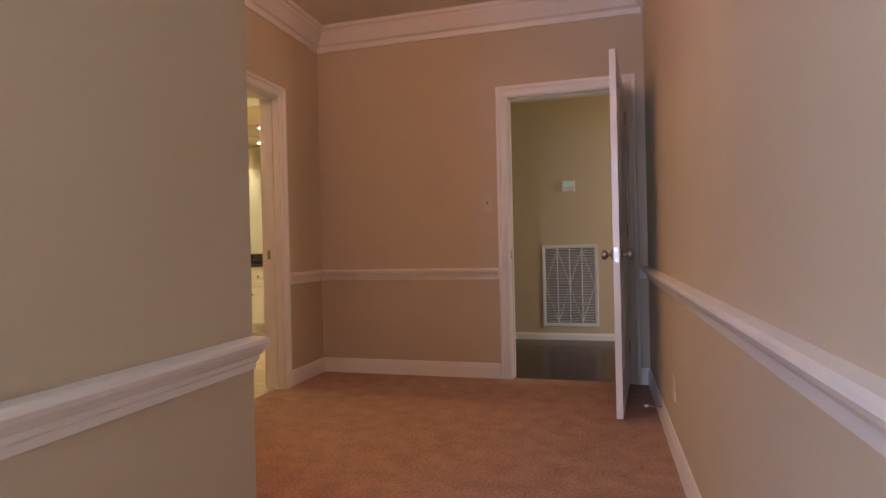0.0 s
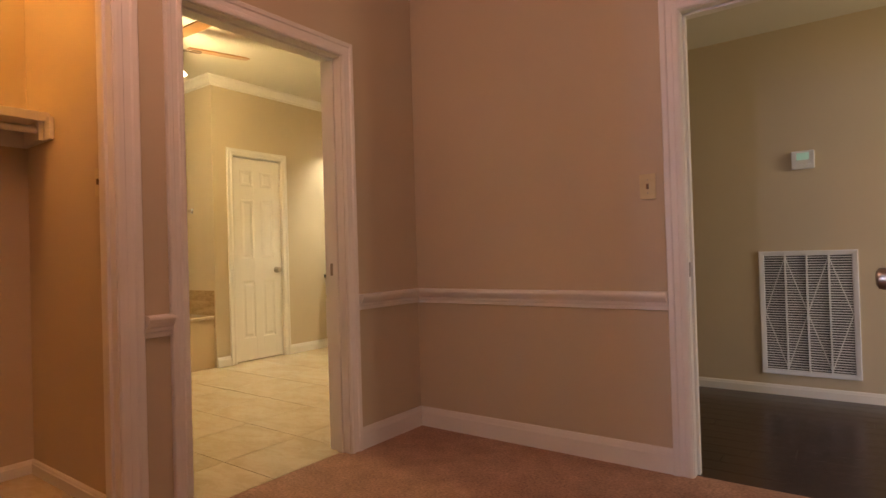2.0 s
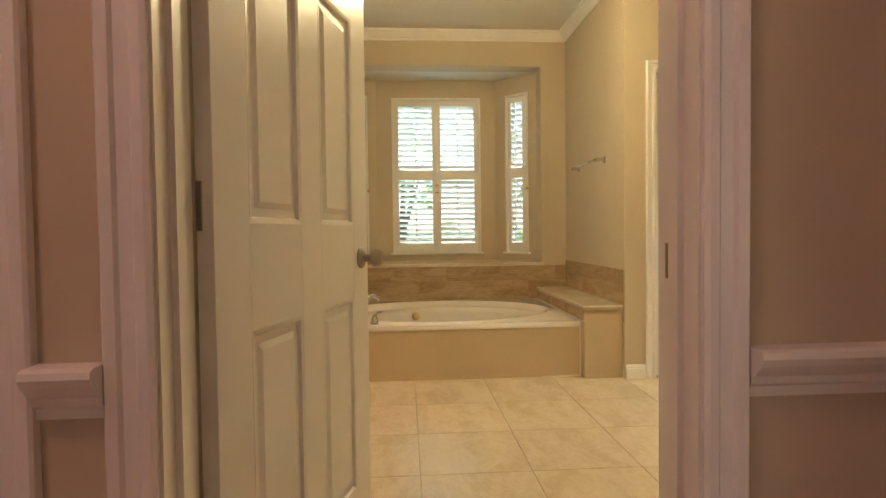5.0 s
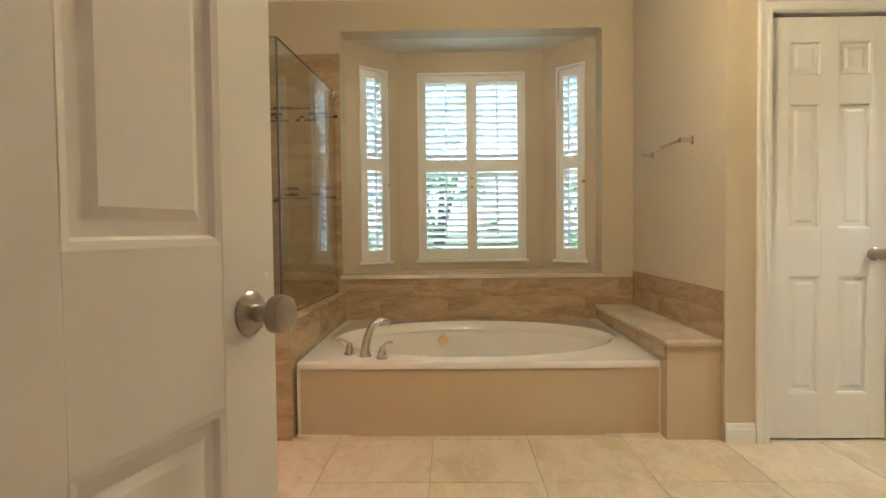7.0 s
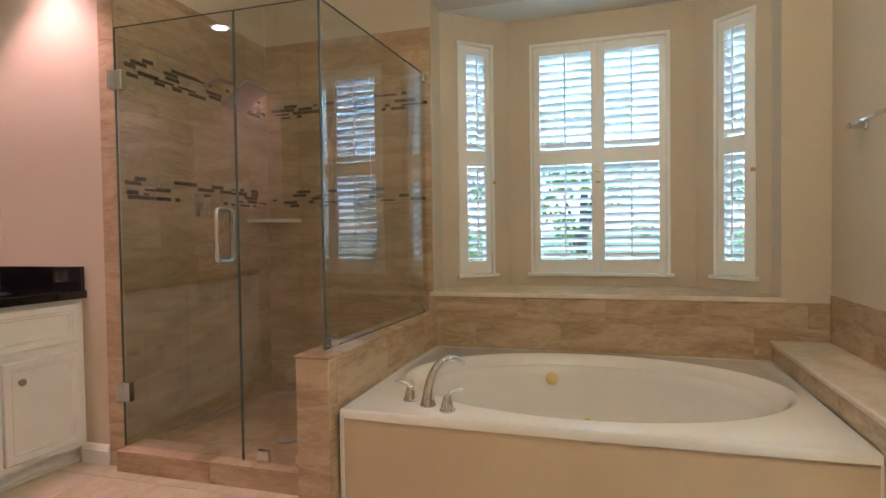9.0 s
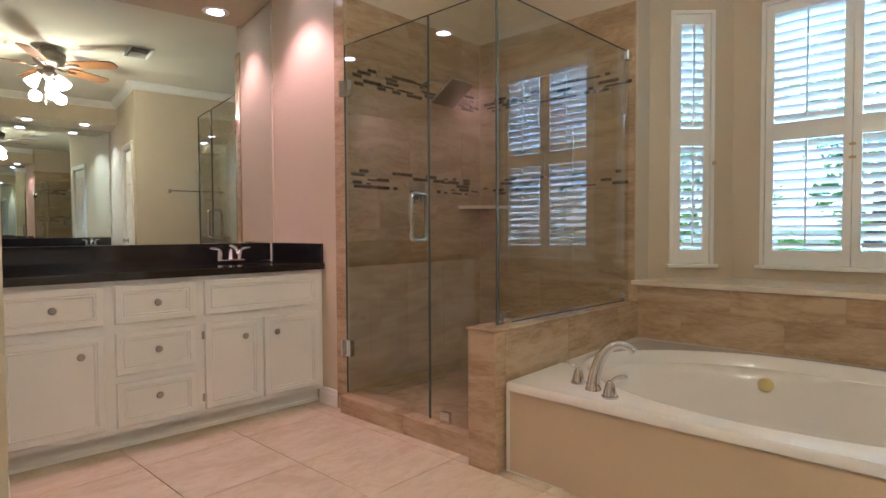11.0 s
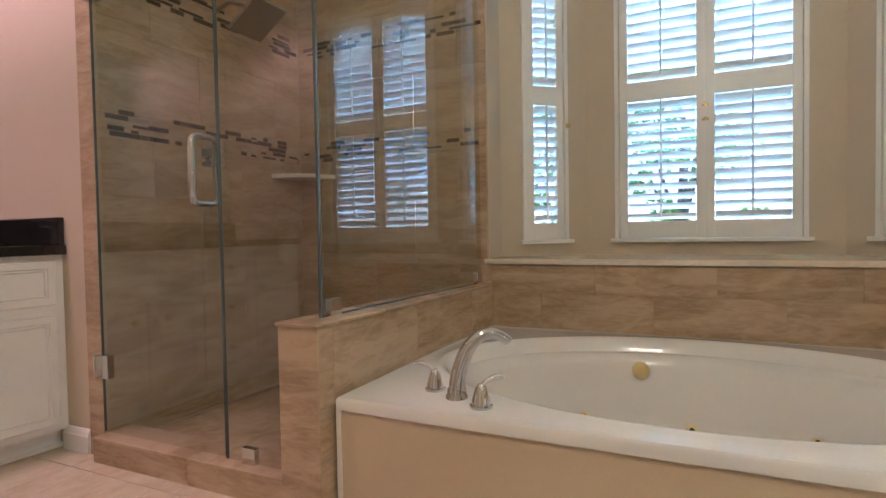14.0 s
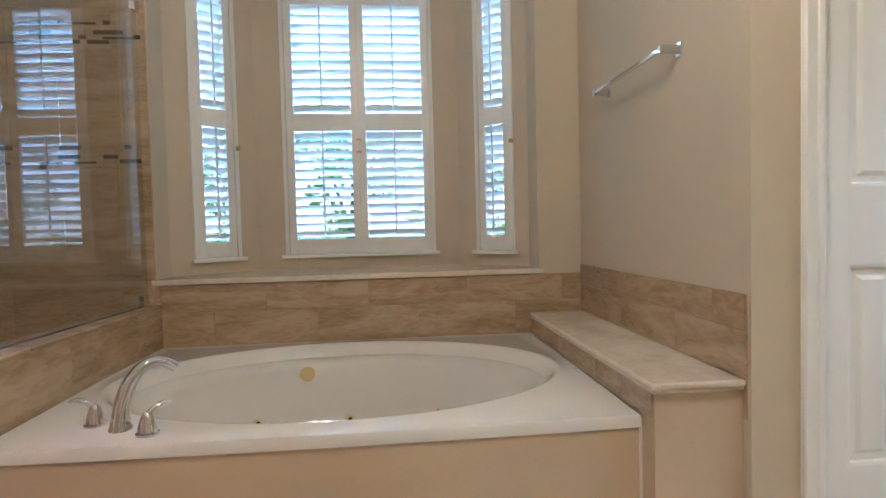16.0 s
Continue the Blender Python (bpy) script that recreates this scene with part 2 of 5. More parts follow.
def sweep(bm, path, prof, normal, closed=False):
    """Moulding: prof is (sideways to the right of the path, along normal)."""
    P, N = [Vector(p) for p in path], Vector(normal)
    k = len(P)
    rings = []
    for i in range(k):
        d0 = (P[i] - P[i - 1]) if (i or closed) else (P[1] - P[0])
        d1 = (P[(i + 1) % k] - P[i]) if (i < k - 1 or closed) else d0
        s0, s1 = d0.normalized().cross(N), d1.normalized().cross(N)
        mit = (s0 + s1) / max(0.2, 1 + s0.dot(s1))
        rings.append([bm.verts.new(P[i] + mit * u + N * v) for u, v in prof])
    for i in range(k if closed else k - 1):
        a, b = rings[i], rings[(i + 1) % k]
        for j in range(len(prof)):
            q = (j + 1) % len(prof)
            bm.faces.new((a[j], a[q], b[q], b[j]))
    if not closed:
        bm.faces.new(rings[0][::-1])
        bm.faces.new(rings[-1])
    return bm


def lathe(bm, prof, m=None, seg=24):
    """prof: (radius, height) from bottom to top about z."""
    m = m or Matrix.Identity(4)
    rings = []
    for r, h in prof:
        rings.append([bm.verts.new(m @ Vector((r * math.cos(2 * math.pi * i / seg), r * math.sin(2 * math.pi * i / seg), h))) for i in range(seg)])
    for a, b in zip(rings, rings[1:]):
        for i in range(seg):
            bm.faces.new((a[i], a[(i + 1) % seg], b[(i + 1) % seg], b[i]))
    bm.faces.new(rings[0][::-1])
    bm.faces.new(rings[-1])
    return bm


def tube(bm, pts, radii, seg=14):
    P = [Vector(p) for p in pts]
    radii = radii if isinstance(radii, (list, tuple)) else [radii] * len(P)
    rings = []
    side = None
    for i, p in enumerate(P):
        d = (P[min(i + 1, len(P) - 1)] - P[max(i - 1, 0)]).normalized()
        if side is None:
            side = d.orthogonal().normalized()
        side = (side - d * side.dot(d)).normalized()
        up = d.cross(side)
        rings.append([bm.verts.new(p + (side * math.cos(2 * math.pi * j / seg) + up * math.sin(2 * math.pi * j / seg)) * radii[i]) for j in range(seg)])
    for a, b in zip(rings, rings[1:]):
        for j in range(seg):
            bm.faces.new((a[j], a[(j + 1) % seg], b[(j + 1) % seg], b[j]))
    bm.faces.new(rings[0][::-1])
    bm.faces.new(rings[-1])
    return bm


def part(name, bm, material, parent=None, label="", smooth=False):
    if isinstance(bm, bpy.types.Mesh):
        me = bm
    else:
        bmesh.ops.recalc_face_normals(bm, faces=bm.faces)
        me = bpy.data.meshes.new(name)
        bm.to_mesh(me)
        bm.free()
        me.materials.append(material)
        if smooth:
            me.shade_smooth()
            me.set_sharp_from_angle(angle=radians(40))
    ob = new(name, me)
    ob.parent = parent
    if label:
        ob["label"] = label
    return ob


def thing(name, label, category, group="", m=None, kind=""):
    ob = new(name)
    ob.empty_display_size = 0.1
    if m is not None:
        ob.matrix_world = m
    return tagged(ob, label, category, group, kind)


def quad(p0, p1, p2, p3):
    bm = bmesh.new()
    bm.faces.new([bm.verts.new(p) for p in (p0, p1, p2, p3)])
    return bm


def structure(name, bm, material, label, category):
    return tagged(part(name, bm, material), label, category, kind="structure")


# ---------- plan ----------
W, Y, E = -2.235, 4.362, 0.252        # dressing-room west, north and east faces
PX, PY = -0.925, 1.501                 # partition face and its end
BE = -2.365                           # bathroom east face
XN, XV = -5.05, -5.217                # wall with the linen door, wall beside the south vanity
TW, BW, BX0 = 4.767, -6.435, -6.615   # towel wall, back wall, foot of the bay's angled walls
SH0, SH1, PW = 1.495, 2.488, 2.640    # shower between its south wall and the low wall, low wall's tub side
CB, CT, CH = 2.73, 2.80, 2.47          # ceilings: dressing room, bathroom, hall
SOF = 2.50                            # soffits over the vanities
NB, SB, NF, SF = 6.82, 0.75, 6.16, 1.36   # vanity back walls and soffit fronts
AV, CL, CN = -3.685, -3.445, 2.84      # vanity alcove end, closet's outer west and north faces
D0, D1, DH = 2.920, 3.770, 2.062      # bathroom doorway
H0, H1 = -0.698, 0.105                # hall doorway
C0, C1 = 1.70, 2.650                  # closet opening
HY = 6.151                            # hall's far wall
L0, L1 = 4.985, 5.555                 # linen door
NY0, NY1, NZ0, NZ1 = 2.650, 4.540, 0.723, 2.495   # bay opening
TL0, TL1, TX, TZ = 2.650, 4.497, -5.157, 0.381    # tub deck

SKEW = -5.0                           # the vanity alcoves stand a little askew
TURN_S = Matrix.Translation((XV, SB, 0)) @ Matrix.Rotation(radians(SKEW), 4, "Z") @ Matrix.Translation((-XV, -SB, 0))
TURN_N = Matrix.Translation((XN, NB, 0)) @ Matrix.Rotation(radians(SKEW), 4, "Z") @ Matrix.Translation((-XN, -NB, 0))

TURN_L = Matrix.Translation((-5.087, PW, 0)) @ Matrix.Rotation(radians(-1.6), 4, "Z") @ Matrix.Translation((5.087, -PW, 0))

# ---------- floors and ceilings ----------
structure("floor_carpet", boxes(((-3.8, -2.6, -0.1), (W - 0.06, 2.84, 0.0)), ((W - 0.06, -2.6, -0.1), (E + 0.1, Y + 0.03, 0.0))), CARPET, "rose-tan cut-pile carpet in the dressing room", "carpet")
floor_hall = structure("floor_hall", boxes(((-2.3, Y + 0.03, -0.1), (2.4, HY + 0.1, -0.004))), DARK, "dark stained wooden plank floor of the hall", "floor")
floor_bath = structure("floor_bath", boxes(((-6.6, 0.5, -0.1), (W - 0.06, 7.0, -0.003))), GROUT, "cream travertine floor tiles with narrow tan joints", "floor")
structure("ceiling_bedroom", boxes(((-3.8, -2.7, CB), (E + 0.1, Y + 0.05, CB + 0.1))), CEIL, "plain painted ceiling of the dressing room", "ceiling")
structure("ceiling_bath", boxes(((-6.6, 0.5, CT), (BE + 0.05, 7.0, CT + 0.1))), CEIL, "pale painted bathroom ceiling", "ceiling")
structure("ceiling_hall", boxes(((-2.3, Y + 0.1, CH), (2.5, HY + 0.1, CH + 0.1))), CEIL, "low pale hall ceiling", "ceiling")

# ---------- walls ----------
T = 0.12
structure("wall_west", boxes(((W - T, PY - 0.1, 0), (W, C0 - 0.02, CB)), ((W - T, C0 - 0.02, DH + 0.02), (W, C1 + 0.02, CB)), ((W - T, C1 + 0.02, 0), (W, D0 - 0.02, CB)),
                             ((W - T, D0 - 0.02, DH + 0.02), (W, D1 + 0.02, CB)), ((W - T, D1 + 0.02, 0), (W, Y + 0.12, CB))), PAINT, "beige painted wall with closet and bathroom doorways", "wall")
structure("wall_north", boxes(((W, Y, 0), (H0 - 0.02, Y + 0.12, CB)), ((H0 - 0.02, Y, DH + 0.018), (H1 + 0.02, Y + 0.12, CB)), ((H1 + 0.02, Y, 0), (E + 0.12, Y + 0.12, CB))), PAINT, "beige painted wall with the hall doorway", "wall")
structure("wall_east", boxes(((E, -2.6, 0), (E + 0.12, Y, CB))), PAINT, "beige painted wall with chair rail", "wall")
structure("wall_partition", boxes(((PX - 0.12, -1.2, 0), (PX, PY, CB)), ((W, PY - 0.12, 0), (PX - 0.12, PY, CB))), PAINT, "grey-beige painted partition beside the passage", "wall")
structure("wall_south", boxes(((-2.5, -2.72, 0), (-1.95, -2.6, CB)), ((-0.85, -2.72, 0), (E + 0.12, -2.6, CB)), ((-1.95, -2.72, 0), (-0.85, -2.6, 0.75)), ((-1.95, -2.72, 2.25), (-0.85, -2.6, CB)),
                              ((-2.5, -2.6, 0), (-2.4, -1.2, CB)), ((-2.5, -1.2, 0), (PX - 0.12, -1.1, CB))), PAINT, "plain beige wall behind the passage with a window opening", "wall")
structure("wall_closet", boxes(((CL, 1.40, 0), (-3.40, CN, CT)), ((-3.40, 2.755, 0), (W - T, CN, CT)), ((-3.40, PY - 0.1, 0), (W - T, PY, CB)), ((CL, PY - 0.1, 0), (-3.40, 1.40, CT))), PAINT, "beige painted closet walls", "wall")
structure("wall_hall", boxes(((-2.3, HY, 0), (2.5, HY + 0.12, CH))), PAINT, "tan painted hall wall behind the return grille", "wall")
structure("wall_hall_west", boxes(((-2.3, Y + 0.12, 0), (-2.2, HY, CH))), PAINT, "tan painted end wall of the hall", "wall")
structure("wall_hall_south", boxes(((E + 0.12, Y, 0), (2.5, Y + 0.12, CH))), PAINT, "tan painted hall wall", "wall")
structure("wall_bath_east", boxes(((BE - 0.01, CN, 0), (BE + 0.004, D0 - 0.02, CT)), ((BE - 0.01, D0 - 0.02, DH + 0.02), (BE + 0.004, D1 + 0.02, CT)), ((BE - 0.01, D1 + 0.02, 0), (BE + 0.004, NF, CT))), PAINT, "beige bathroom wall around its entrance", "wall")
structure("wall_bath_south", boxes(((XV - 0.05, SB - 0.12, 0), (AV + 0.15, SB, CT))), PAINT, "beige wall behind the vanity mirror", "wall").matrix_world = TURN_S
structure("wall_bath_south_end", boxes(((AV, SB - 0.4, 0), (CL, SF + 0.04, CT))), PAINT, "plain beige wall end beside the vanity", "wall")
structure("wall_bath_north", boxes(((XN - 0.05, NB, 0), (AV + 0.05, NB + 0.12, CT))), PAINT, "beige wall behind the vanity mirror", "wall").matrix_world = TURN_N
structure("wall_bath_north_end", boxes(((AV, NF - 0.04, 0), (AV + 0.1, NB + 0.12, CT)), ((AV + 0.1, NF - 0.04, 0), (BE + 0.1, NF + 0.06, CT))), PAINT, "plain beige wall end beside the vanity", "wall")
structure("wall_linen", boxes(((XN - 0.12, TW, 0), (XN, L0 - 0.02, CT)), ((XN - 0.12, L0 - 0.02, DH + 0.02), (XN, L1 + 0.02, CT)), ((XN - 0.12, L1 + 0.02, 0), (XN, NB, CT))), PAINT, "beige painted wall around the white linen door", "wall")
structure("wall_linen_inside", boxes(((XN - 0.75, TW + 0.12, 0), (XN - 0.65, 5.9, CT)), ((XN - 0.65, 5.8, 0), (XN - 0.12, 5.9, CT))), PAINT, "plain beige wall inside the linen closet", "wall")
structure("wall_vanity_side", boxes(((XV - 0.12, SB, 0), (XV, 1.405, CT))), PAINT, "pink-lit beige wall beside the vanity", "wall")
structure("wall_towel", boxes(((BW - 0.1, TW, 0), (XN - 0.12, TW + 0.12, CT))), PAINT, "beige painted wall above the tub bench", "wall")
structure("wall_shower_south", boxes(((BW - 0.1, 1.405, 0), (XV - 0.003, SH0 - 0.012, CT))), PAINT, "beige wall end between shower and vanity", "wall")
structure("wall_back", boxes(((BX0, 1.3, 0), (BW, NY0, CT)), ((BX0, NY1, 0), (BW, TW, CT)), ((BX0, NY0, 0), (BW, NY1, NZ0 - 0.03)), ((BX0, NY0, NZ1), (BW, NY1, CT))), PAINT, "beige wall around the window bay", "wall")
structure("soffit_south", boxes(((XV, SB - 0.15, SOF), (AV, SF, CT))), PAINT, "beige dropped soffit above the vanity", "soffit")
structure("soffit_north", boxes(((XN, NF, SOF), (AV, NB, CT))), PAINT, "beige dropped soffit above the vanity", "soffit")

# window bay: angled walls with window openings
BX1 = -6.944
BL, BR = (BX1, 3.025), (BX1, 4.20)
WZ0, WZ1 = 0.803, 2.327


def wall_seg(bm, p, q, u0, u1, z0, z1, thick=0.10):
    """A piece of an upright wall from p to q, between the fractions u0 and u1."""
    p, q = Vector((*p, 0)), Vector((*q, 0))
    d = q - p
    n = Vector((0, 0, 1)).cross(d.normalized()) * -thick
    a, b = p + d * u0, p + d * u1
    lo = [bm.verts.new(v + Vector((0, 0, z0))) for v in (a, b, b + n, a + n)]
    hi = [bm.verts.new(v + Vector((0, 0, z1))) for v in (a, b, b + n, a + n)]
    bm.faces.new(lo[::-1])
    bm.faces.new(hi)
    for i in range(4):
        bm.faces.new((lo[i], lo[(i + 1) % 4], hi[(i + 1) % 4], hi[i]))


SEGS = [((BX0, NY1), BR, 0.19, 0.73), (BR, BL, (4.20 - 4.053) / 1.175, (4.20 - 3.177) / 1.175), (BL, (BX0, NY0), 0.225, 0.755)]
for (p, q, u0, u1), side in zip(SEGS, ("north", "west", "south")):
    bm = bmesh.new()
    wall_seg(bm, p, q, 0, 1, NZ0 - 0.1, WZ0)
    wall_seg(bm, p, q, 0, 1, WZ1, NZ1 + 0.1)
    wall_seg(bm, p, q, 0, u0, WZ0, WZ1)
    wall_seg(bm, p, q, u1, 1, WZ0, WZ1)
    structure("wall_bay_" + side, bm, PAINT, "beige wall of the window bay around its shutters", "wall")


def bay_slab(z0, z1, lip=0.0):
    bm = bmesh.new()
    out = [(BW + lip, NY0 - (0.02 if lip else 0)), (BW + lip, NY1 + (0.02 if lip else 0)), (BX0, NY1 + (0.02 if lip else 0)), (BX0, NY1), BR, BL, (BX0, NY0), (BX0, NY0 - (0.02 if lip else 0))]
    if not lip:
        out = [(BX0, NY0), (BX0, NY1), BR, BL]
    lo, hi = [bm.verts.new((*p, z0)) for p in out], [bm.verts.new((*p, z1)) for p in out]
    bm.faces.new(lo[::-1])
    bm.faces.new(hi)
    for i in range(len(out)):
        bm.faces.new((lo[i], lo[(i + 1) % len(out)], hi[(i + 1) % len(out)], hi[i]))
    return bm


structure("ceiling_bay", bay_slab(NZ1, NZ1 + 0.08), CEIL, "pale ceiling of the window bay", "ceiling")

# ---------- mouldings ----------
CASE = [(0, 0), (0, 0.012), (0.008, 0.016), (0.022, 0.016), (0.026, 0.011), (0.045, 0.013), (0.050, 0.020), (0.066, 0.022), (0.070, 0.017), (0.070, 0)]
RAIL = [(0, -0.085), (0.010, -0.083), (0.012, -0.066), (0.020, -0.060), (0.022, -0.048), (0.032, -0.042), (0.046, -0.026), (0.052, -0.014), (0.050, -0.004), (0.040, 0.0), (0, 0.0)]
BASE = [(0, 0), (0.015, 0), (0.015, 0.080), (0.012, 0.086), (0.010, 0.100), (0.006, 0.111), (0, 0.113)]
CROWN = [(0, -0.17), (0.012, -0.168), (0.016, -0.135), (0.022, -0.128), (0.040, -0.122), (0.085, -0.06), (0.100, -0.045), (0.105, -0.03), (0.125, -0.024), (0.128, 0), (0, 0)]
BCROWN = [(0, -0.085), (0.010, -0.083), (0.014, -0.068), (0.030, -0.058), (0.058, -0.024), (0.070, -0.018), (0.074, 0), (0, 0)]
RZ = 0.818
bm = bmesh.new()
for path in ([(W, C1 + 0.090, RZ), (W, D0 - 0.079, RZ)], [(W, D1 + 0.079, RZ), (W, Y, RZ), (H0 - 0.087, Y, RZ)], [(H1 + 0.087, Y, RZ), (E, Y, RZ), (E, -2.6, RZ)],
             [(PX, -1.1, 0.765), (PX, PY - 0.004, 0.765)], [(W, PY, RZ), (W, C0 - 0.090, RZ)]):
    sweep(bm, path, RAIL, (0, 0, 1))
structure("chair_rail", bm, TRIM, "white moulded chair rail at waist height", "chair rail")
bm = bmesh.new()
for path in ([(W, C1 + 0.090, 0), (W, D0 - 0.079, 0)], [(W, D1 + 0.079, 0), (W, Y, 0), (H0 - 0.087, Y, 0)], [(H1 + 0.087, Y, 0), (E, Y, 0), (E, -2.6, 0)],
             [(PX, -1.1, 0), (PX, PY, 0), (W, PY, 0), (W, C0 - 0.090, 0)], [(-3.40, PY, 0), (-3.40, 2.755, 0), (W - T, 2.755, 0)], [(-2.2, HY, 0), (2.4, HY, 0)]):
    small = path[0][1] > 6 or path[0][0] < -3
    sweep(bm, path, [(u, v * (0.6 if small else 1.0)) for u, v in BASE], (0, 0, 1))
structure("baseboard", bm, TRIM, "white moulded baseboard", "baseboard")
bm = bmesh.new()
sweep(bm, [(PX, -1.1, CB), (PX, PY, CB), (W, PY, CB), (W, Y, CB), (E, Y, CB), (E, -2.6, CB)], CROWN, (0, 0, 1))
structure("crown_moulding", bm, TRIM, "wide white built-up crown moulding", "crown moulding")
bm = bmesh.new()
sweep(bm, [(BW, SH0, CT), (BW, TW, CT), (XN, TW, CT), (XN, NF, CT), (AV, NF, CT), (AV, NF - 0.04, CT), (BE - 0.01, NF - 0.04, CT), (BE - 0.01, CN, CT), (CL, CN, CT), (CL, SF, CT), (XV, SF, CT)], BCROWN, (0, 0, 1))
structure("crown_moulding_bath", bm, TRIM, "white crown moulding round the bathroom", "crown moulding")
bm = bmesh.new()
for path in ([(XN, TW + 0.005, 0), (XN, L0 - 0.075, 0)], [(XN, L1 + 0.07, 0), (XN, NF + 0.06, 0)], [(XV, 1.25, 0), (XV, 1.41, 0)], [(BE - 0.01, NF - 0.04, 0), (BE - 0.01, D1 + 0.1, 0)], [(W - T - 0.01, CN, 0), (CL, CN, 0), (CL, SF + 0.04, 0), (AV, SF + 0.04, 0)],
             [(AV, NF - 0.04, 0), (BE - 0.01, NF - 0.04, 0)]):
    sweep(bm, path, [(u * 1.2, v * 0.85) for u, v in BASE], (0, 0, 1))
structure("baseboard_bath", bm, TRIM, "white bathroom baseboard", "baseboard")


def casing(name, path, normal, jamb, label, prof=CASE, width=1.0):
    ob = thing(name, label, "door frame", kind="structure")
    bm = bmesh.new()
    for p, n in zip(path, normal):
        sweep(bm, p, [(u * width, v) for u, v in prof], n)
    part("casing", bm, TRIM, ob)
    part("jamb", jamb, TRIM, ob)
    return ob


def jamb_box(axis, a0, a1, t0, t1, top, d=0.018, stop=0.5):
    """Jamb lining of an opening from a0 to a1 along axis, through a wall from t0 to t1."""
    bm = bmesh.new()
    tm = t0 + (t1 - t0) * stop
    for lo, hi, z0, z1 in ((a0 - d, a0, 0, top), (a1, a1 + d, 0, top), (a0 - d, a1 + d, top, top + d)):
        box(bm, (lo, t0, z0) if axis == "x" else (t0, lo, z0), (hi, t1, z1) if axis == "x" else (t1, hi, z1))
    for lo, hi, z0, z1 in ((a0, a0 + 0.011, 0, top), (a1 - 0.011, a1, 0, top), (a0, a1, top - 0.011, top)):
        box(bm, (lo, tm - 0.017, z0) if axis == "x" else (tm - 0.017, lo, z0), (hi, tm + 0.017, z1) if axis == "x" else (tm + 0.017, hi, z1))
    return bm


casing("door_frame_bath", [[(W, D1 + 0.005, 0), (W, D1 + 0.005, DH + 0.005), (W, D0 - 0.005, DH + 0.005), (W, D0 - 0.005, 0)],
                           [(BE - 0.01, D0 - 0.005, 0), (BE - 0.01, D0 - 0.005, DH + 0.005), (BE - 0.01, D1 + 0.005, DH + 0.005), (BE - 0.01, D1 + 0.005, 0)]],
       [(1, 0, 0), (-1, 0, 0)], jamb_box("y", D0, D1, BE - 0.012, W + 0.002, DH, stop=0.55), "white moulded casing of the bathroom doorway", width=1.05)
casing("door_frame_hall", [[(H1 + 0.004, Y, 0), (H1 + 0.004, Y, DH + 0.004), (H0 - 0.004, Y, DH + 0.004), (H0 - 0.004, Y, 0)]],
       [(0, -1, 0)], jamb_box("x", H0, H1, Y - 0.002, Y + 0.122, DH), "white moulded casing of the hall doorway", width=1.17)
casing("door_frame_closet", [[(W, C1 + 0.005, 0), (W, C1 + 0.005, DH + 0.005), (W, C0 - 0.005, DH + 0.005), (W, C0 - 0.005, 0)]],
       [(1, 0, 0)], jamb_box("y", C0, C1, W - T - 0.002, W + 0.002, DH), "white moulded casing of the open closet", width=1.2)
casing("door_frame_linen", [[(XN, L1 + 0.005, 0), (XN, L1 + 0.005, DH + 0.005), (XN, L0 - 0.005, DH + 0.005), (XN, L0 - 0.005, 0)]],
       [(1, 0, 0)], jamb_box("y", L0, L1, XN - 0.122, XN + 0.002, DH, stop=0.35), "white moulded casing of the linen closet door", width=0.95)

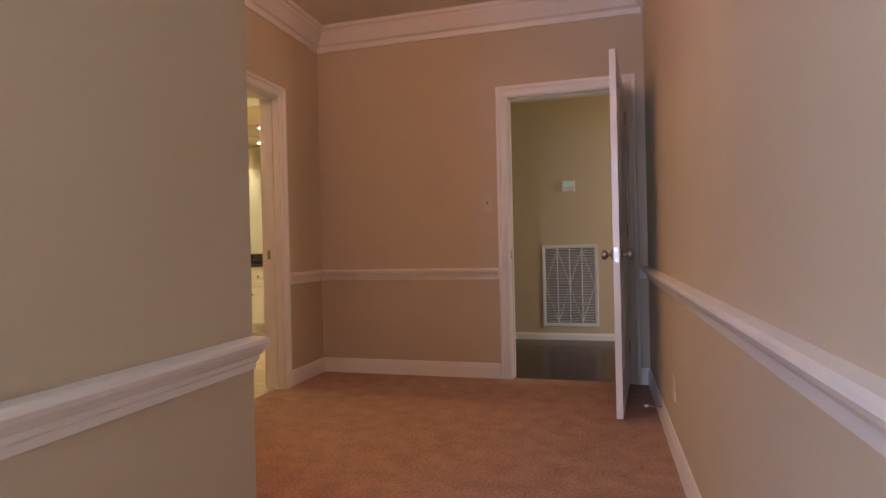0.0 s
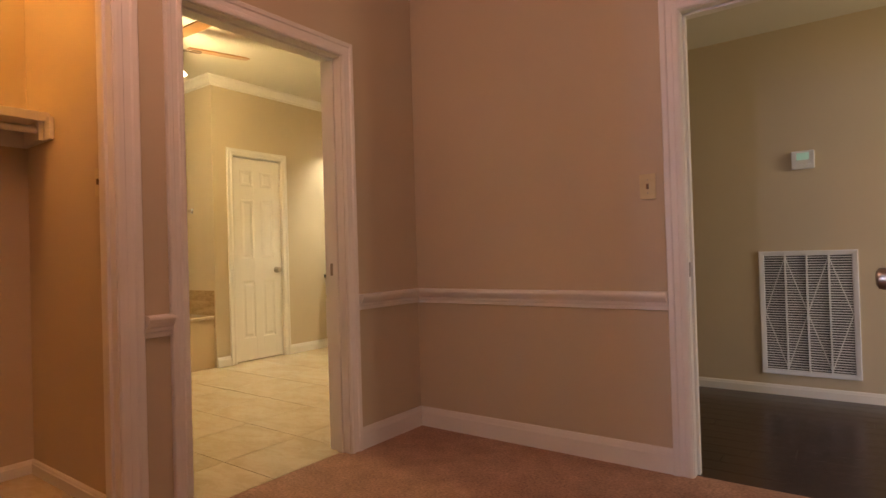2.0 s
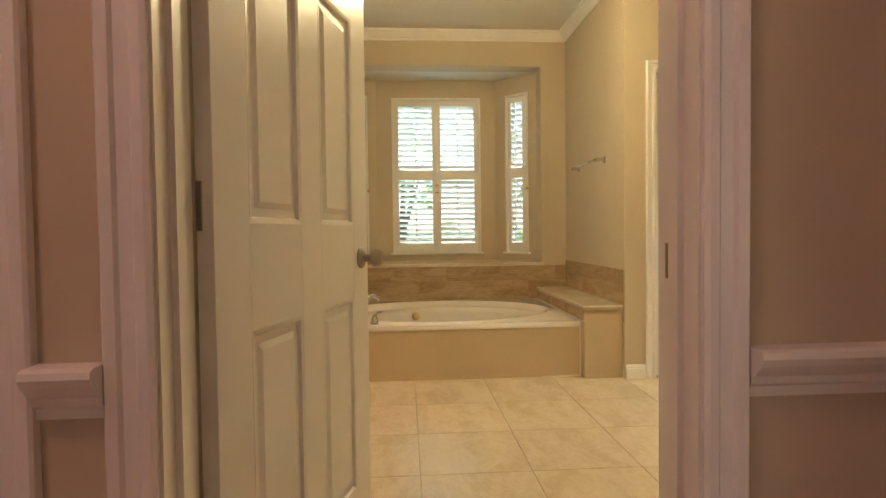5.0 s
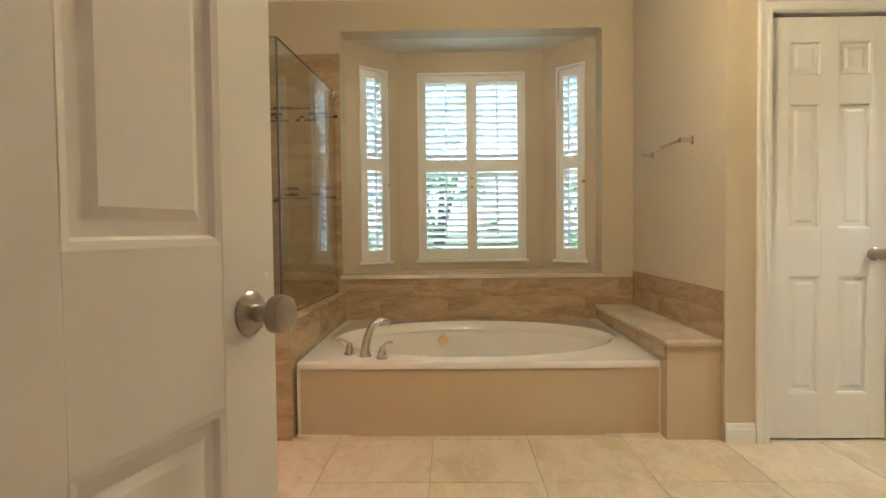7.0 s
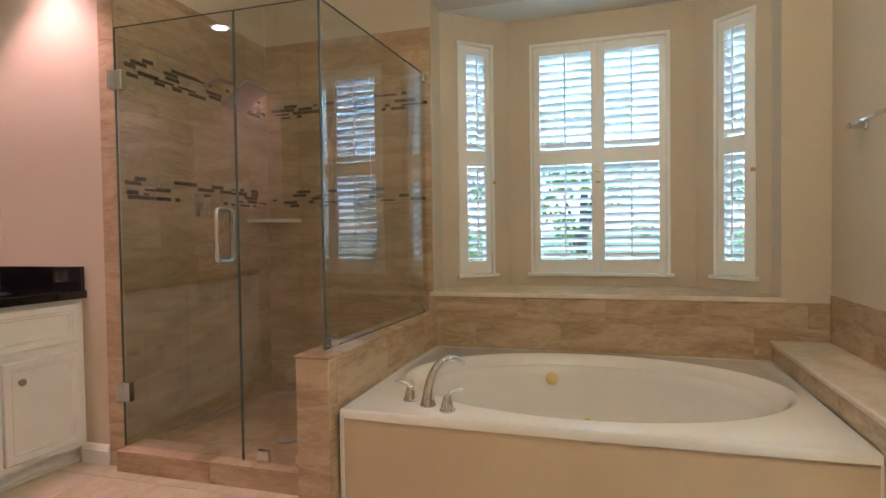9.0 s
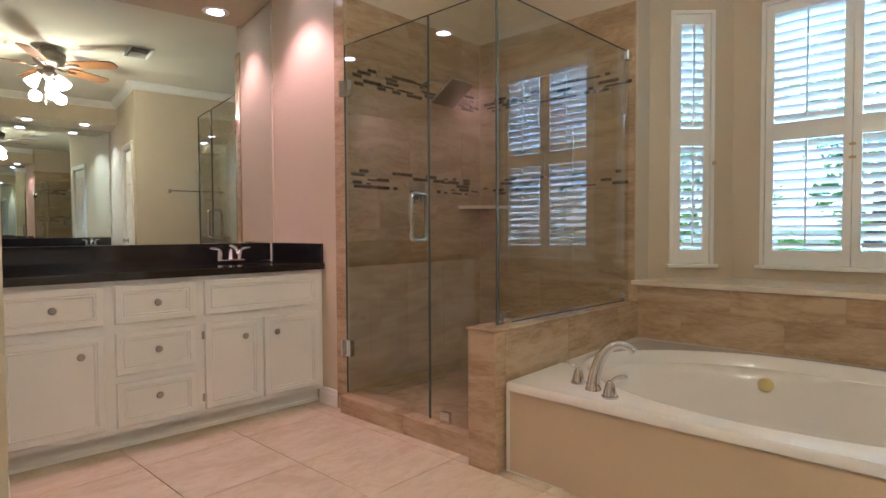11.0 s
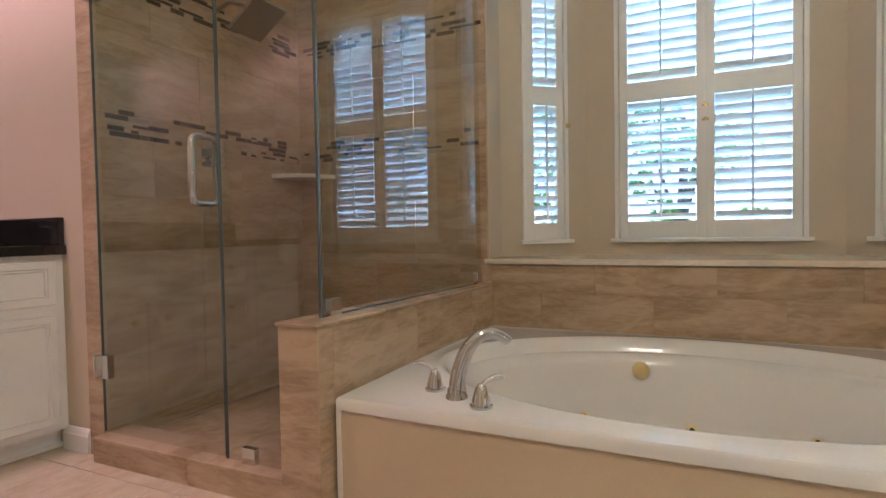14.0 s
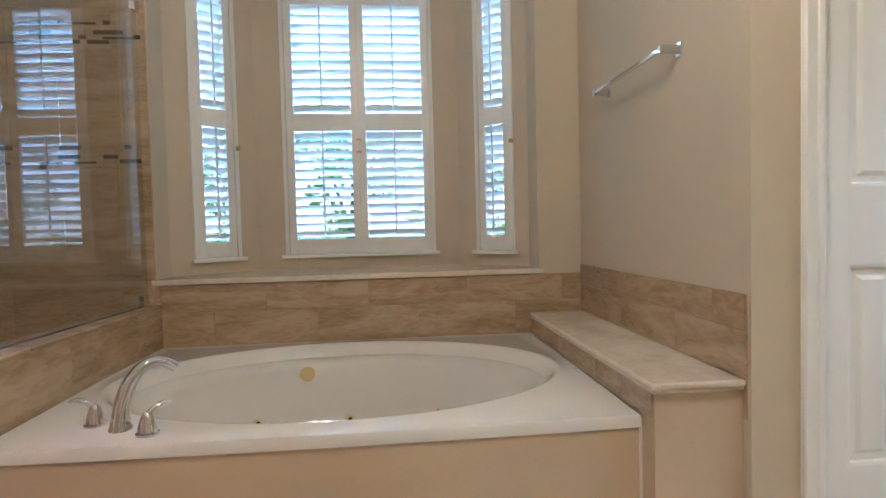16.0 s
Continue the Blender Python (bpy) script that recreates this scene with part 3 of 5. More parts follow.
# ---------- doors ----------
def door_leaf(name, w, h, m, label, kz=0.895, knobs=(1, -1), latch=True, panels=True, hinge=True):
    """Six-panel leaf: hinge edge on x = 0, free edge at x = w, thickness about y = 0, standing on z = 0."""
    ob = thing(name, label, "door")
    th = 0.018
    st, mu = 0.115 * w / 0.78, 0.11 * w / 0.78
    rows = ((0.215, 0.800), (1.02, 1.630), (1.755, 1.925))
    cols = ((st, w / 2 - mu / 2), (w / 2 + mu / 2, w - st))
    for a, b in ((0, st), (w / 2 - mu / 2, w / 2 + mu / 2), (w - st, w)):
        part("stile", boxes(((a, -th, 0), (b, th, h)), bevel=0.0015), DOORW, ob)
    zs = [0] + [z for r in rows for z in r] + [h]
    for x0, x1 in cols:
        for z0, z1 in zip(zs[::2], zs[1::2]):
            part("rail", boxes(((x0, -th + 0.0004, z0), (x1, th - 0.0004, z1))), DOORW, ob)
    for x0, x1 in cols:
        for z0, z1 in rows:
            bm = bmesh.new()
            box(bm, (x0, -0.006, z0), (x1, 0.006, z1))
            for s in (1, -1):
                prof = ((0, 0.018), (0.010, 0.016), (0.014, 0.0075), (0.032, 0.008), (0.046, 0.014))
                rings = [[bm.verts.new((x, s * d, z)) for x, z in ((x0 + i, z0 + i), (x1 - i, z0 + i), (x1 - i, z1 - i), (x0 + i, z1 - i))] for i, d in prof]
                for p, q in zip(rings, rings[1:]):
                    for k in range(4):
                        bm.faces.new((p[k], p[(k + 1) % 4], q[(k + 1) % 4], q[k]))
                bm.faces.new(rings[-1])
            part("door_panel", bm, DOORW, ob)
    for s in knobs:
        bm = bmesh.new()
        r = pose(w - 0.065, s * th, kz, -90 * s, 0, 0)
        lathe(bm, [(0.032, 0), (0.033, 0.004), (0.028, 0.010), (0.013, 0.014), (0.012, 0.030), (0.018, 0.036), (0.0265, 0.042), (0.0285, 0.052), (0.0265, 0.062), (0.018, 0.068), (0.009, 0.069)], r, 28)
        part("door_knob", bm, NICKEL, ob, "round brushed nickel knob", True)
    if latch:
        part("latch_plate", boxes(((w - 0.001, -0.012, kz - 0.04), (w + 0.0025, 0.012, kz + 0.04)), ((w, -0.006, kz - 0.01), (w + 0.010, 0.006, kz + 0.01)), bevel=0.001), NICKEL, ob, "bright steel latch plate")
    if hinge:
        for z in (0.25, 1.05, 1.83):
            bm = boxes(((-0.004, 0.004, z - 0.045), (0.001, 0.017, z + 0.045)))
            lathe(bm, [(0.006, -0.047), (0.006, 0.047)], pose(-0.004, 0.021, z), 10)
            part("hinge", bm, NICKEL, ob, "steel butt hinge")
    ob.matrix_world = m
    return ob


a = math.degrees(math.atan2(3.47 - 4.348, 0.022 - 0.100))
door_leaf("door_hall", 0.872, 2.035, pose(0.100, 4.348, 0.012, 0, 0, a), "white six-panel door standing open against the dressing-room wall", 0.905)
a = math.degrees(math.atan2(3.152 - 2.935, -3.17 + 2.395))
door_leaf("door_bath", 0.820, 2.035, pose(-2.395, 2.935, 0.012, 0, 0, a), "white six-panel bathroom door with nickel knobs, standing open", 0.92)
door_leaf("door_linen", L1 - L0 - 0.008, 2.035, pose(XN - 0.035, L0 + 0.004, 0.012, 0, 0, 90), "white six-panel linen closet door, closed", 0.90, knobs=(-1,))

# strike plates in the jambs
def strike(m, label):
    ob = tagged(part("strike_plate", boxes(((-0.0015, -0.014, -0.032), (0.0015, 0.014, 0.032)), ((0.001, -0.007, -0.014), (0.002, 0.007, 0.014))), PEWTER), label, "strike plate")
    ob.matrix_world = m
    return ob


strike(pose(BE + 0.035, D1 - 0.001, 0.953, 0, 0, -90), "dark metal strike plate set in the bathroom jamb")
strike(pose(H0 + 0.001, Y + 0.03, 0.915), "dark metal strike plate set in the hall jamb")

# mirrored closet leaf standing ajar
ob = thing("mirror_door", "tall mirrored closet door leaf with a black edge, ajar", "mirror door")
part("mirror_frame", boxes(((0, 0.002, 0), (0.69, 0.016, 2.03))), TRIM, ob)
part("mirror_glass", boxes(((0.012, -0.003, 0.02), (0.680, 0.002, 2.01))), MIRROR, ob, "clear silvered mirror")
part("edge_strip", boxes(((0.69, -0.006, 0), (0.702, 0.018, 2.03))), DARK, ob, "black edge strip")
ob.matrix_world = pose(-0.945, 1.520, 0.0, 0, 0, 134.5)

# ---------- dressing room fittings ----------
IVORY = mat("ivory_plate_plastic", (0.62, 0.53, 0.31), 0.4, vary=0.03, scale=30)
TOGGLE = mat("brown_toggle_plastic", (0.24, 0.15, 0.08), 0.4, vary=0.03, scale=30)


def wall_plate(name, m, w, h, label, category, holes):
    ob = thing(name, label, category)
    part("cover_plate", boxes(((-w / 2, -0.006, -h / 2), (w / 2, 0, h / 2)), bevel=0.002), IVORY, ob)
    for hx, hz, hw, hh, hd, mt, nm in holes:
        part(nm, boxes(((hx - hw / 2, -0.006 - hd, hz - hh / 2), (hx + hw / 2, -0.004, hz + hh / 2)), bevel=0.0008), mt, ob)
    ob.matrix_world = m
    return ob


SWITCH = [(0, 0, 0.010, 0.024, 0.009, TOGGLE, "toggle"), (0, 0.030, 0.005, 0.005, 0.001, NICKEL, "screw"), (0, -0.030, 0.005, 0.005, 0.001, NICKEL, "screw")]
OUTLET = [(0, 0.020, 0.030, 0.028, 0.001, IVORY, "socket"), (0, -0.020, 0.030, 0.028, 0.001, IVORY, "socket"), (0, 0, 0.005, 0.005, 0.001, NICKEL, "screw")]
wall_plate("light_switch", pose(-0.860, Y, 1.298), 0.072, 0.116, "ivory toggle light switch on the beige wall", "light switch", SWITCH)
wall_plate("light_switch", pose(-2.60, 2.755, 1.355), 0.072, 0.116, "ivory toggle light switch inside the closet", "light switch", SWITCH)
wall_plate("power_outlet", pose(E, 3.00, 0.315, 0, 0, -90), 0.072, 0.116, "ivory double power outlet near the carpet", "power outlet", OUTLET)
ob = thing("door_stop", "white spring door stop on the baseboard", "door stop")
part("flange", lathe(bmesh.new(), [(0.012, 0), (0.012, 0.003), (0.006, 0.006)], pose(0, 0, 0, 0, -90, 0), 16), NICKEL, ob)
bm = bmesh.new()
tube(bm, [(-0.004 - 0.066 * i / 90, 0.005 * math.cos(i * 0.9), 0.005 * math.sin(i * 0.9)) for i in range(91)], 0.0013, 6)
part("spring", bm, NICKEL, ob)
part("tip", lathe(bmesh.new(), [(0.006, 0), (0.0075, 0.004), (0.0075, 0.014), (0.005, 0.018)], pose(-0.068, 0, 0, 0, -90, 0), 14), RUBBER, ob, "white rubber tip", True)
ob.matrix_world = pose(E - 0.014, 3.49, 0.09)

# invented fixture, out of view, round the fill bulb
ob = thing("added_ceiling_light", "unseen round ceiling light, added to hold the dressing room's fill bulb", "ceiling light")
part("pan", lathe(bmesh.new(), [(0.15, -0.02), (0.15, 0)], pose(-1.3, 2.3, CB), 28), NICKEL, ob)
dome = part("dome", lathe(bmesh.new(), [(0.02, -0.09), (0.08, -0.08), (0.125, -0.05), (0.14, -0.02)], pose(-1.3, 2.3, CB), 28), PANE, ob, "", True)
dome.visible_shadow = False
# closet shelf
ob = thing("closet_shelf", "white painted closet shelf on wooden cleats with a hanging rod", "shelf")
part("board", boxes(((-3.40, PY, 1.705), (-3.12, 2.753, 1.725)), bevel=0.002), TRIM, ob)
part("front_strip", boxes(((-3.12, PY, 1.685), (-3.102, 2.753, 1.728)), bevel=0.003), TRIM, ob)
part("back_cleat", boxes(((-3.40, PY, 1.60), (-3.382, 2.753, 1.704)), bevel=0.002), TRIM, ob)
part("side_cleat", boxes(((-3.382, 2.735, 1.60), (-3.06, 2.753, 1.704)), bevel=0.002), TRIM, ob)
part("rod", tube(bmesh.new(), [(-3.16, PY, 1.650), (-3.16, 2.735, 1.650)], 0.016), TRIM, ob, "white round hanging rod", True)
part("bracket", boxes(((-3.19, 2.715, 1.60), (-3.13, 2.735, 1.69)), bevel=0.002), TRIM, ob)

# ---------- hall fittings ----------
GX0, GX1, GZ0, GZ1 = -0.648, -0.092, 0.140, 0.972
ob = thing("return_air_grille", "white metal return-air grille with horizontal louvers over a grey filter", "air grille")
bm = bmesh.new()
sweep(bm, [(GX0, HY, GZ0), (GX1, HY, GZ0), (GX1, HY, GZ1), (GX0, HY, GZ1)][::-1], [(0, 0.001), (0, 0.012), (0.006, 0.014), (0.030, 0.010), (0.034, 0.002), (0.034, 0.001)], (0, -1, 0), True)
part("grille_frame", bm, GREYP, ob)
part("filter", boxes(((GX0 + 0.02, HY - 0.001, GZ0 + 0.02), (GX1 - 0.02, HY + 0.0, GZ1 - 0.02))), FILTER, ob, "grey pleated filter cloth")
me = None
nl = 46
for i in range(nl):
    if me is None:
        bm = bmesh.new()
        box(bm, (-(GX1 - GX0) / 2 + 0.033, -0.0035, -0.0012), ((GX1 - GX0) / 2 - 0.033, 0.0035, 0.0012), 0, pose(0, 0, 0, 40, 0, 0))
        me = part("louver", bm, GREYP, ob)
        me.location = ((GX0 + GX1) / 2, HY - 0.006, GZ0 + 0.045)
    else:
        o = part("louver", me.data, GREYP, ob)
        o.location = ((GX0 + GX1) / 2, HY - 0.006, GZ0 + 0.045 + i * (GZ1 - GZ0 - 0.09) / (nl - 1))
for k in range(1, 4):
    x = GX0 + 0.034 + k * (GX1 - GX0 - 0.068) / 4
    part("mullion", boxes(((x - 0.006, HY - 0.013, GZ0 + 0.03), (x + 0.006, HY - 0.002, GZ1 - 0.03)), bevel=0.001), GREYP, ob)
for k in range(8):
    col, row = k % 4, k // 4
    x0 = GX0 + 0.034 + col * (GX1 - GX0 - 0.068) / 4
    x1 = x0 + (GX1 - GX0 - 0.068) / 4
    z0 = GZ0 + 0.04 + row * (GZ1 - GZ0 - 0.08) / 2
    z1 = z0 + (GZ1 - GZ0 - 0.08) / 2
    up = (col + row) % 2
    part("filter_brace", tube(bmesh.new(), [(x0, HY - 0.0045, z0 if up else z1), (x1, HY - 0.0045, z1 if up else z0)], 0.0034, 6), GREYP, ob)
ob = thing("thermostat", "white thermostat with a small lit green display", "thermostat")
part("housing", boxes(((-0.433, HY - 0.028, 1.512), (-0.303, HY, 1.632)), bevel=0.006), mat("thermostat_plastic", (0.72, 0.72, 0.70), 0.45), ob)
part("display", boxes(((-0.403, HY - 0.0295, 1.570), (-0.333, HY - 0.027, 1.616))), LCD, ob, "small green lit display")
for k in range(2):
    part("button", boxes(((-0.388 + 0.04 * k, HY - 0.031, 1.534), (-0.363 + 0.04 * k, HY - 0.027, 1.544)), bevel=0.001), GREYP, ob)
ob = thing("smoke_detector", "round white smoke detector on the hall ceiling", "smoke detector")
part("housing", lathe(bmesh.new(), [(0.05, -0.035), (0.060, -0.030), (0.065, -0.010), (0.065, 0)], pose(-0.38, 5.25, CH), 28), PLASTW, ob, "", True)

# ---------- tiles in the shower and round the tub ----------
def tile_run(parent, p, q, z0, z1, tw, th, normal, material, seed, first=0.0, thick=0.0055, gap=0.0016, skip=None):
    """Rows of wall tiles from p to q, proud of the wall along normal, in a stacked bond of half offsets."""
    p, q, n = Vector((*p, 0)), Vector((*q, 0)), Vector((*normal, 0))
    d = (q - p).normalized()
    length = (q - p).length
    rot = Matrix((d.to_3d(), n.to_3d(), Vector((0, 0, 1)))).transposed().to_4x4()
    meshes = {}
    z, r = z0, 0
    while z < z1 - 0.01:
        zz = min(z + th, z1)
        x = -((first + r * 0.5) % 1.0) * tw
        while x < length - 0.005:
            a, b = max(x, 0), min(x + tw, length)
            if b - a > 0.02:
                key = (round(b - a, 3), round(zz - z, 3))
                if key not in meshes:
                    bm = boxes(((gap / 2, 0, gap / 2), (b - a - gap / 2, thick, zz - z - gap / 2)), bevel=0.0006)
                    ob = part("wall_tile", bm, material, parent)
                    meshes[key] = ob.data
                else:
                    ob = part("wall_tile", meshes[key], material, parent)
                ob.matrix_world = Matrix.Translation(p + d * a + Vector((0, 0, z))) @ rot
            x += tw
        z, r = zz, r + 1


def mosaic(parent, p, q, zc, normal, seed):
    """A broken band of small dark strips let into the tiles."""
    rnd = random.Random(seed)
    p, q, n = Vector((*p, 0)), Vector((*q, 0)), Vector((*normal, 0))
    d = (q - p).normalized()
    length = (q - p).length
    rot = Matrix((d.to_3d(), n.to_3d(), Vector((0, 0, 1)))).transposed().to_4x4()
    meshes = {}
    for row in range(5):
        x = rnd.uniform(0, 0.12)
        while x < length - 0.03:
            w = rnd.choice((0.035, 0.07, 0.10, 0.135))
            h = rnd.choice((0.011, 0.0195, 0.0195))
            if rnd.random() < 0.68 and x + w < length - 0.004:
                dark = rnd.random() < 0.82
                key = (w, h, dark)
                if key not in meshes:
                    ob = part("mosaic_strip", boxes(((0, 0, 0), (w - 0.002, 0.0075, h))), MOSAIC if dark else MOSAIC2, parent)
                    meshes[key] = ob.data
                else:
                    ob = part("mosaic_strip", meshes[key], MOSAIC, parent)
                ob.matrix_world = Matrix.Translation(p + d * x + Vector((0, 0, zc - 0.055 + row * 0.0225))) @ rot
            x += w + rnd.choice((0.002, 0.002, 0.03, 0.05))


TT = 2.335
back = structure("tile_wall_shower_back", boxes(((BW, SH0 - 0.012, 0.04), (BW + 0.004, NY0 - 0.004, TT))), TGROUT, "brown travertine wall tiles with dark mosaic bands in the shower", "tile wall")
tile_run(back, (BW + 0.004, NY0 - 0.008), (BW + 0.004, SH0), 0.04, TT, 0.50, 0.33, (1, 0), TILEW, 1, 0.2)
south = structure("tile_wall_shower_south", boxes(((BW, SH0 - 0.012, 0.04), (XV - 0.02, SH0 - 0.008, TT))), TGROUT, "brown travertine wall tiles with dark mosaic bands in the shower", "tile wall")
tile_run(south, (BW + 0.012, SH0 - 0.008), (XV - 0.02, SH0 - 0.008), 0.04, TT, 0.50, 0.33, (0, 1), TILEW, 2, 0.6)
for zc, sd in ((1.320, 5), (1.905, 9)):
    mosaic(back, (BW + 0.004, NY0 - 0.01), (BW + 0.004, SH0 + 0.01), zc, (1, 0), sd)
    mosaic(south, (BW + 0.016, SH0 - 0.008), (XV - 0.03, SH0 - 0.008), zc, (0, 1), sd + 1)
jamb = structure("tile_jamb_shower", boxes(((XV - 0.02, 1.415, 0.0), (XV + 0.002, SH0 + 0.003, TT))), TGROUT, "narrow brown travertine tiles on the shower jamb", "tile wall")
tile_run(jamb, (XV + 0.002, 1.412), (XV + 0.002, SH0 + 0.006), 0.0, TT, 0.50, 0.50, (1, 0), TILEW, 3)
surround = structure("tile_wall_tub", boxes(((BW, PW, TZ - 0.02), (BW + 0.004, TW, 0.695)), ((BW, TW - 0.004, TZ), (XN - 0.015, TW, 0.738))), TGROUT, "brown travertine tiles with cream veins round the tub", "tile wall")
tile_run(surround, (BW + 0.004, TW - 0.004), (BW + 0.004, PW), TZ - 0.02, 0.692, 0.50, 0.200, (1, 0), TILEW, 4, 0.3)
tile_run(surround, (BW + 0.014, TW - 0.004), (XN - 0.012, TW - 0.004), 0.498, 0.738, 0.46, 0.138, (0, -1), TILEW, 5, 0.9)

# shower pan, curb, low wall
ob = thing("shower_pan", "brown stone shower floor with a round drain", "shower floor")
part("pan", boxes(((BW, SH0 - 0.01, 0.0), (XV - 0.09, SH1 + 0.01, 0.035))), TILEW, ob)
bm = lathe(bmesh.new(), [(0.055, 0), (0.055, 0.004), (0.048, 0.006), (0.02, 0.004)], pose(-5.63, 2.11, 0.035), 28)
part("drain", bm, PEWTER, ob, "dark round drain cover")
curb = structure("shower_curb", boxes(((XV - 0.10, SH0 + 0.006, 0), (XV + 0.045, SH1 - 0.002, 0.085))), TGROUT, "pink-lit brown travertine shower curb", "curb")
for i in range(2):
    y0, y1 = SH0 + 0.008 + i * 0.51, (SH0 + 0.515 if i == 0 else SH1 - 0.003)
    part("curb_tile", boxes(((XV + 0.045, y0, 0.0), (XV + 0.055, y1, 0.086)), bevel=0.001), TILEW, curb)
    part("curb_top_tile", boxes(((XV - 0.11, y0, 0.086), (XV + 0.057, y1, 0.098)), bevel=0.003), TILEW, curb)
PXF = -5.087
low = structure("low_wall", boxes(((BW + 0.01, SH1 + 0.012, 0), (PXF - 0.012, PW - 0.012, 0.590))), TGROUT, "low brown travertine wall between shower and tub", "low wall")
tile_run(low, (BW + 0.016, PW - 0.012), (PXF - 0.012, PW - 0.012), 0, 0.590, 0.50, 0.36, (0, 1), TILEW, 6, 0.0)
tile_run(low, (PXF - 0.012, SH1 + 0.012), (BW + 0.016, SH1 + 0.012), 0.03, 0.590, 0.50, 0.36, (0, -1), TILEW, 7, 0.4)
tile_run(low, (PXF - 0.012, PW - 0.002), (PXF - 0.012, SH1 + 0.002), 0, 0.590, 0.50, 0.30, (1, 0), TILEW, 8, 0.0)
for x0, x1 in ((BW + 0.016, -5.95), (-5.948, -5.45), (-5.448, PXF + 0.001)):
    part("cap_tile", boxes(((x0, SH1 - 0.002, 0.591), (x1, PW + 0.002, 0.603)), bevel=0.003), TILEW, low)

low.matrix_world = TURN_L

# shower glass
GXP, GYP, GT = -5.212, 2.562, 2.045
TURN_G = Matrix.Translation((GXP, GYP, 0)) @ Matrix.Rotation(radians(-2.4), 4, "Z") @ Matrix.Translation((-GXP, -GYP, 0))
DE = 2.150
def glass_l():
    bm = bmesh.new()
    bm.faces.new([bm.verts.new((GXP, y, z)) for y, z in ((DE + 0.004, 0.10), (SH1 - 0.006, 0.10), (SH1 - 0.006, 0.608), (GYP - 0.004, 0.608), (GYP - 0.004, GT), (DE + 0.004, GT))])
    return bm


def pane(name, bm, parent, label=""):
    ob = part(name, bm, GLASS, parent, label)
    ob.visible_shadow = False
    return ob


ob = thing("shower_enclosure", "frameless clear glass shower enclosure with chrome clips", "shower screen")
pane("fixed_panel", glass_l(), ob, "clear fixed glass panel")
pane("return_panel", quad((BW + 0.02, GYP, 0.606), (GXP, GYP, 0.606), (GXP, GYP, GT), (BW + 0.02, GYP, GT)), ob, "clear glass return panel").matrix_world = TURN_G
edge = lambda a, b, p=ob: part("glass_edge", boxes((a, b)), GEDGE, p, "green-tinted polished glass edge")
edge((GXP - 0.005, DE + 0.003, 0.10), (GXP + 0.005, DE + 0.0045, GT))
edge((GXP - 0.005, GYP - 0.005, 0.60), (GXP + 0.005, GYP + 0.005, GT))
edge((GXP - 0.005, DE + 0.003, GT), (GXP + 0.005, GYP, GT + 0.0015))
edge((BW + 0.02, GYP - 0.005, GT), (GXP, GYP + 0.005, GT + 0.0015)).matrix_world = TURN_G
edge((BW + 0.018, GYP - 0.004, 0.603), (GXP, GYP + 0.004, 0.608)).matrix_world = TURN_G
for a in ((GXP, 2.255, 0.098), (GXP, 2.445, 0.098), (GXP - 0.06, GYP, 0.603), (BW + 0.06, GYP, 0.603), (BW + 0.035, GYP, GT - 0.05)):
    rot = a[0] != GXP
    h = (0.028, 0.011) if rot else (0.011, 0.028)
    part("glass_clip", boxes(((a[0] - h[0], a[1] - h[1], a[2]), (a[0] + h[0], a[1] + h[1], a[2] + 0.055)), bevel=0.0015), CHROME, ob, "polished chrome glass clip").matrix_world = TURN_G if rot else Matrix.Identity(4)
ob = thing("shower_door", "clear frameless glass shower door with a chrome pull", "shower door")
dp = pane("door_panel", quad((GXP, SH0 + 0.012, 0.105), (GXP, DE, 0.105), (GXP, DE, GT), (GXP, SH0 + 0.012, GT)), ob, "clear door glass")
edge((GXP - 0.005, DE - 0.002, 0.105), (GXP + 0.005, DE, GT), ob)
edge((GXP - 0.005, SH0 + 0.011, 0.105), (GXP + 0.005, SH0 + 0.012, GT), ob)
edge((GXP - 0.005, SH0 + 0.012, GT), (GXP + 0.005, DE, GT + 0.0015), ob)
for z in (0.36, 1.805):
    part("door_hinge", boxes(((GXP - 0.014, SH0 - 0.004, z - 0.045), (GXP + 0.014, SH0 + 0.055, z + 0.045)), ((GXP - 0.03, SH0 - 0.006, z - 0.045), (GXP + 0.03, SH0 + 0.002, z + 0.045)), bevel=0.002), CHROME, ob, "polished chrome glass hinge")
for s in (1, -1):
    pts = [(GXP, 2.082, 0.970), (GXP + s * 0.03, 2.082, 0.970), (GXP + s * 0.046, 2.082, 0.977), (GXP + s * 0.052, 2.082, 0.993), (GXP + s * 0.052, 2.082, 1.175), (GXP + s * 0.046, 2.082, 1.191), (GXP + s * 0.03, 2.082, 1.198), (GXP, 2.082, 1.198)]
    part("pull_handle", tube(bmesh.new(), pts, 0.0115, 14), CHROME, ob, "polished chrome C-shaped pull", True)

# shower fixtures
ob = thing("shower_valve", "square chrome shower valve on the tiled wall", "shower valve")
part("escutcheon", boxes(((-5.85, SH0 + 0.003, 1.185), (-5.715, SH0 + 0.010, 1.32)), bevel=0.003), CHROME, ob)
part("lever", boxes(((-5.81, SH0 + 0.01, 1.232), (-5.75, SH0 + 0.05, 1.272)), ((-5.79, SH0 + 0.04, 1.192), (-5.77, SH0 + 0.055, 1.272)), bevel=0.004), CHROME, ob)
ob = thing("rain_shower", "square chrome rain shower head on a short arm", "shower head")
part("arm", tube(bmesh.new(), [(-5.82, SH0 + 0.003, 1.93), (-5.82, SH0 + 0.10, 1.96), (-5.82, SH0 + 0.19, 1.93), (-5.82, SH0 + 0.24, 1.88)], 0.011), NICKEL, ob, "", True)
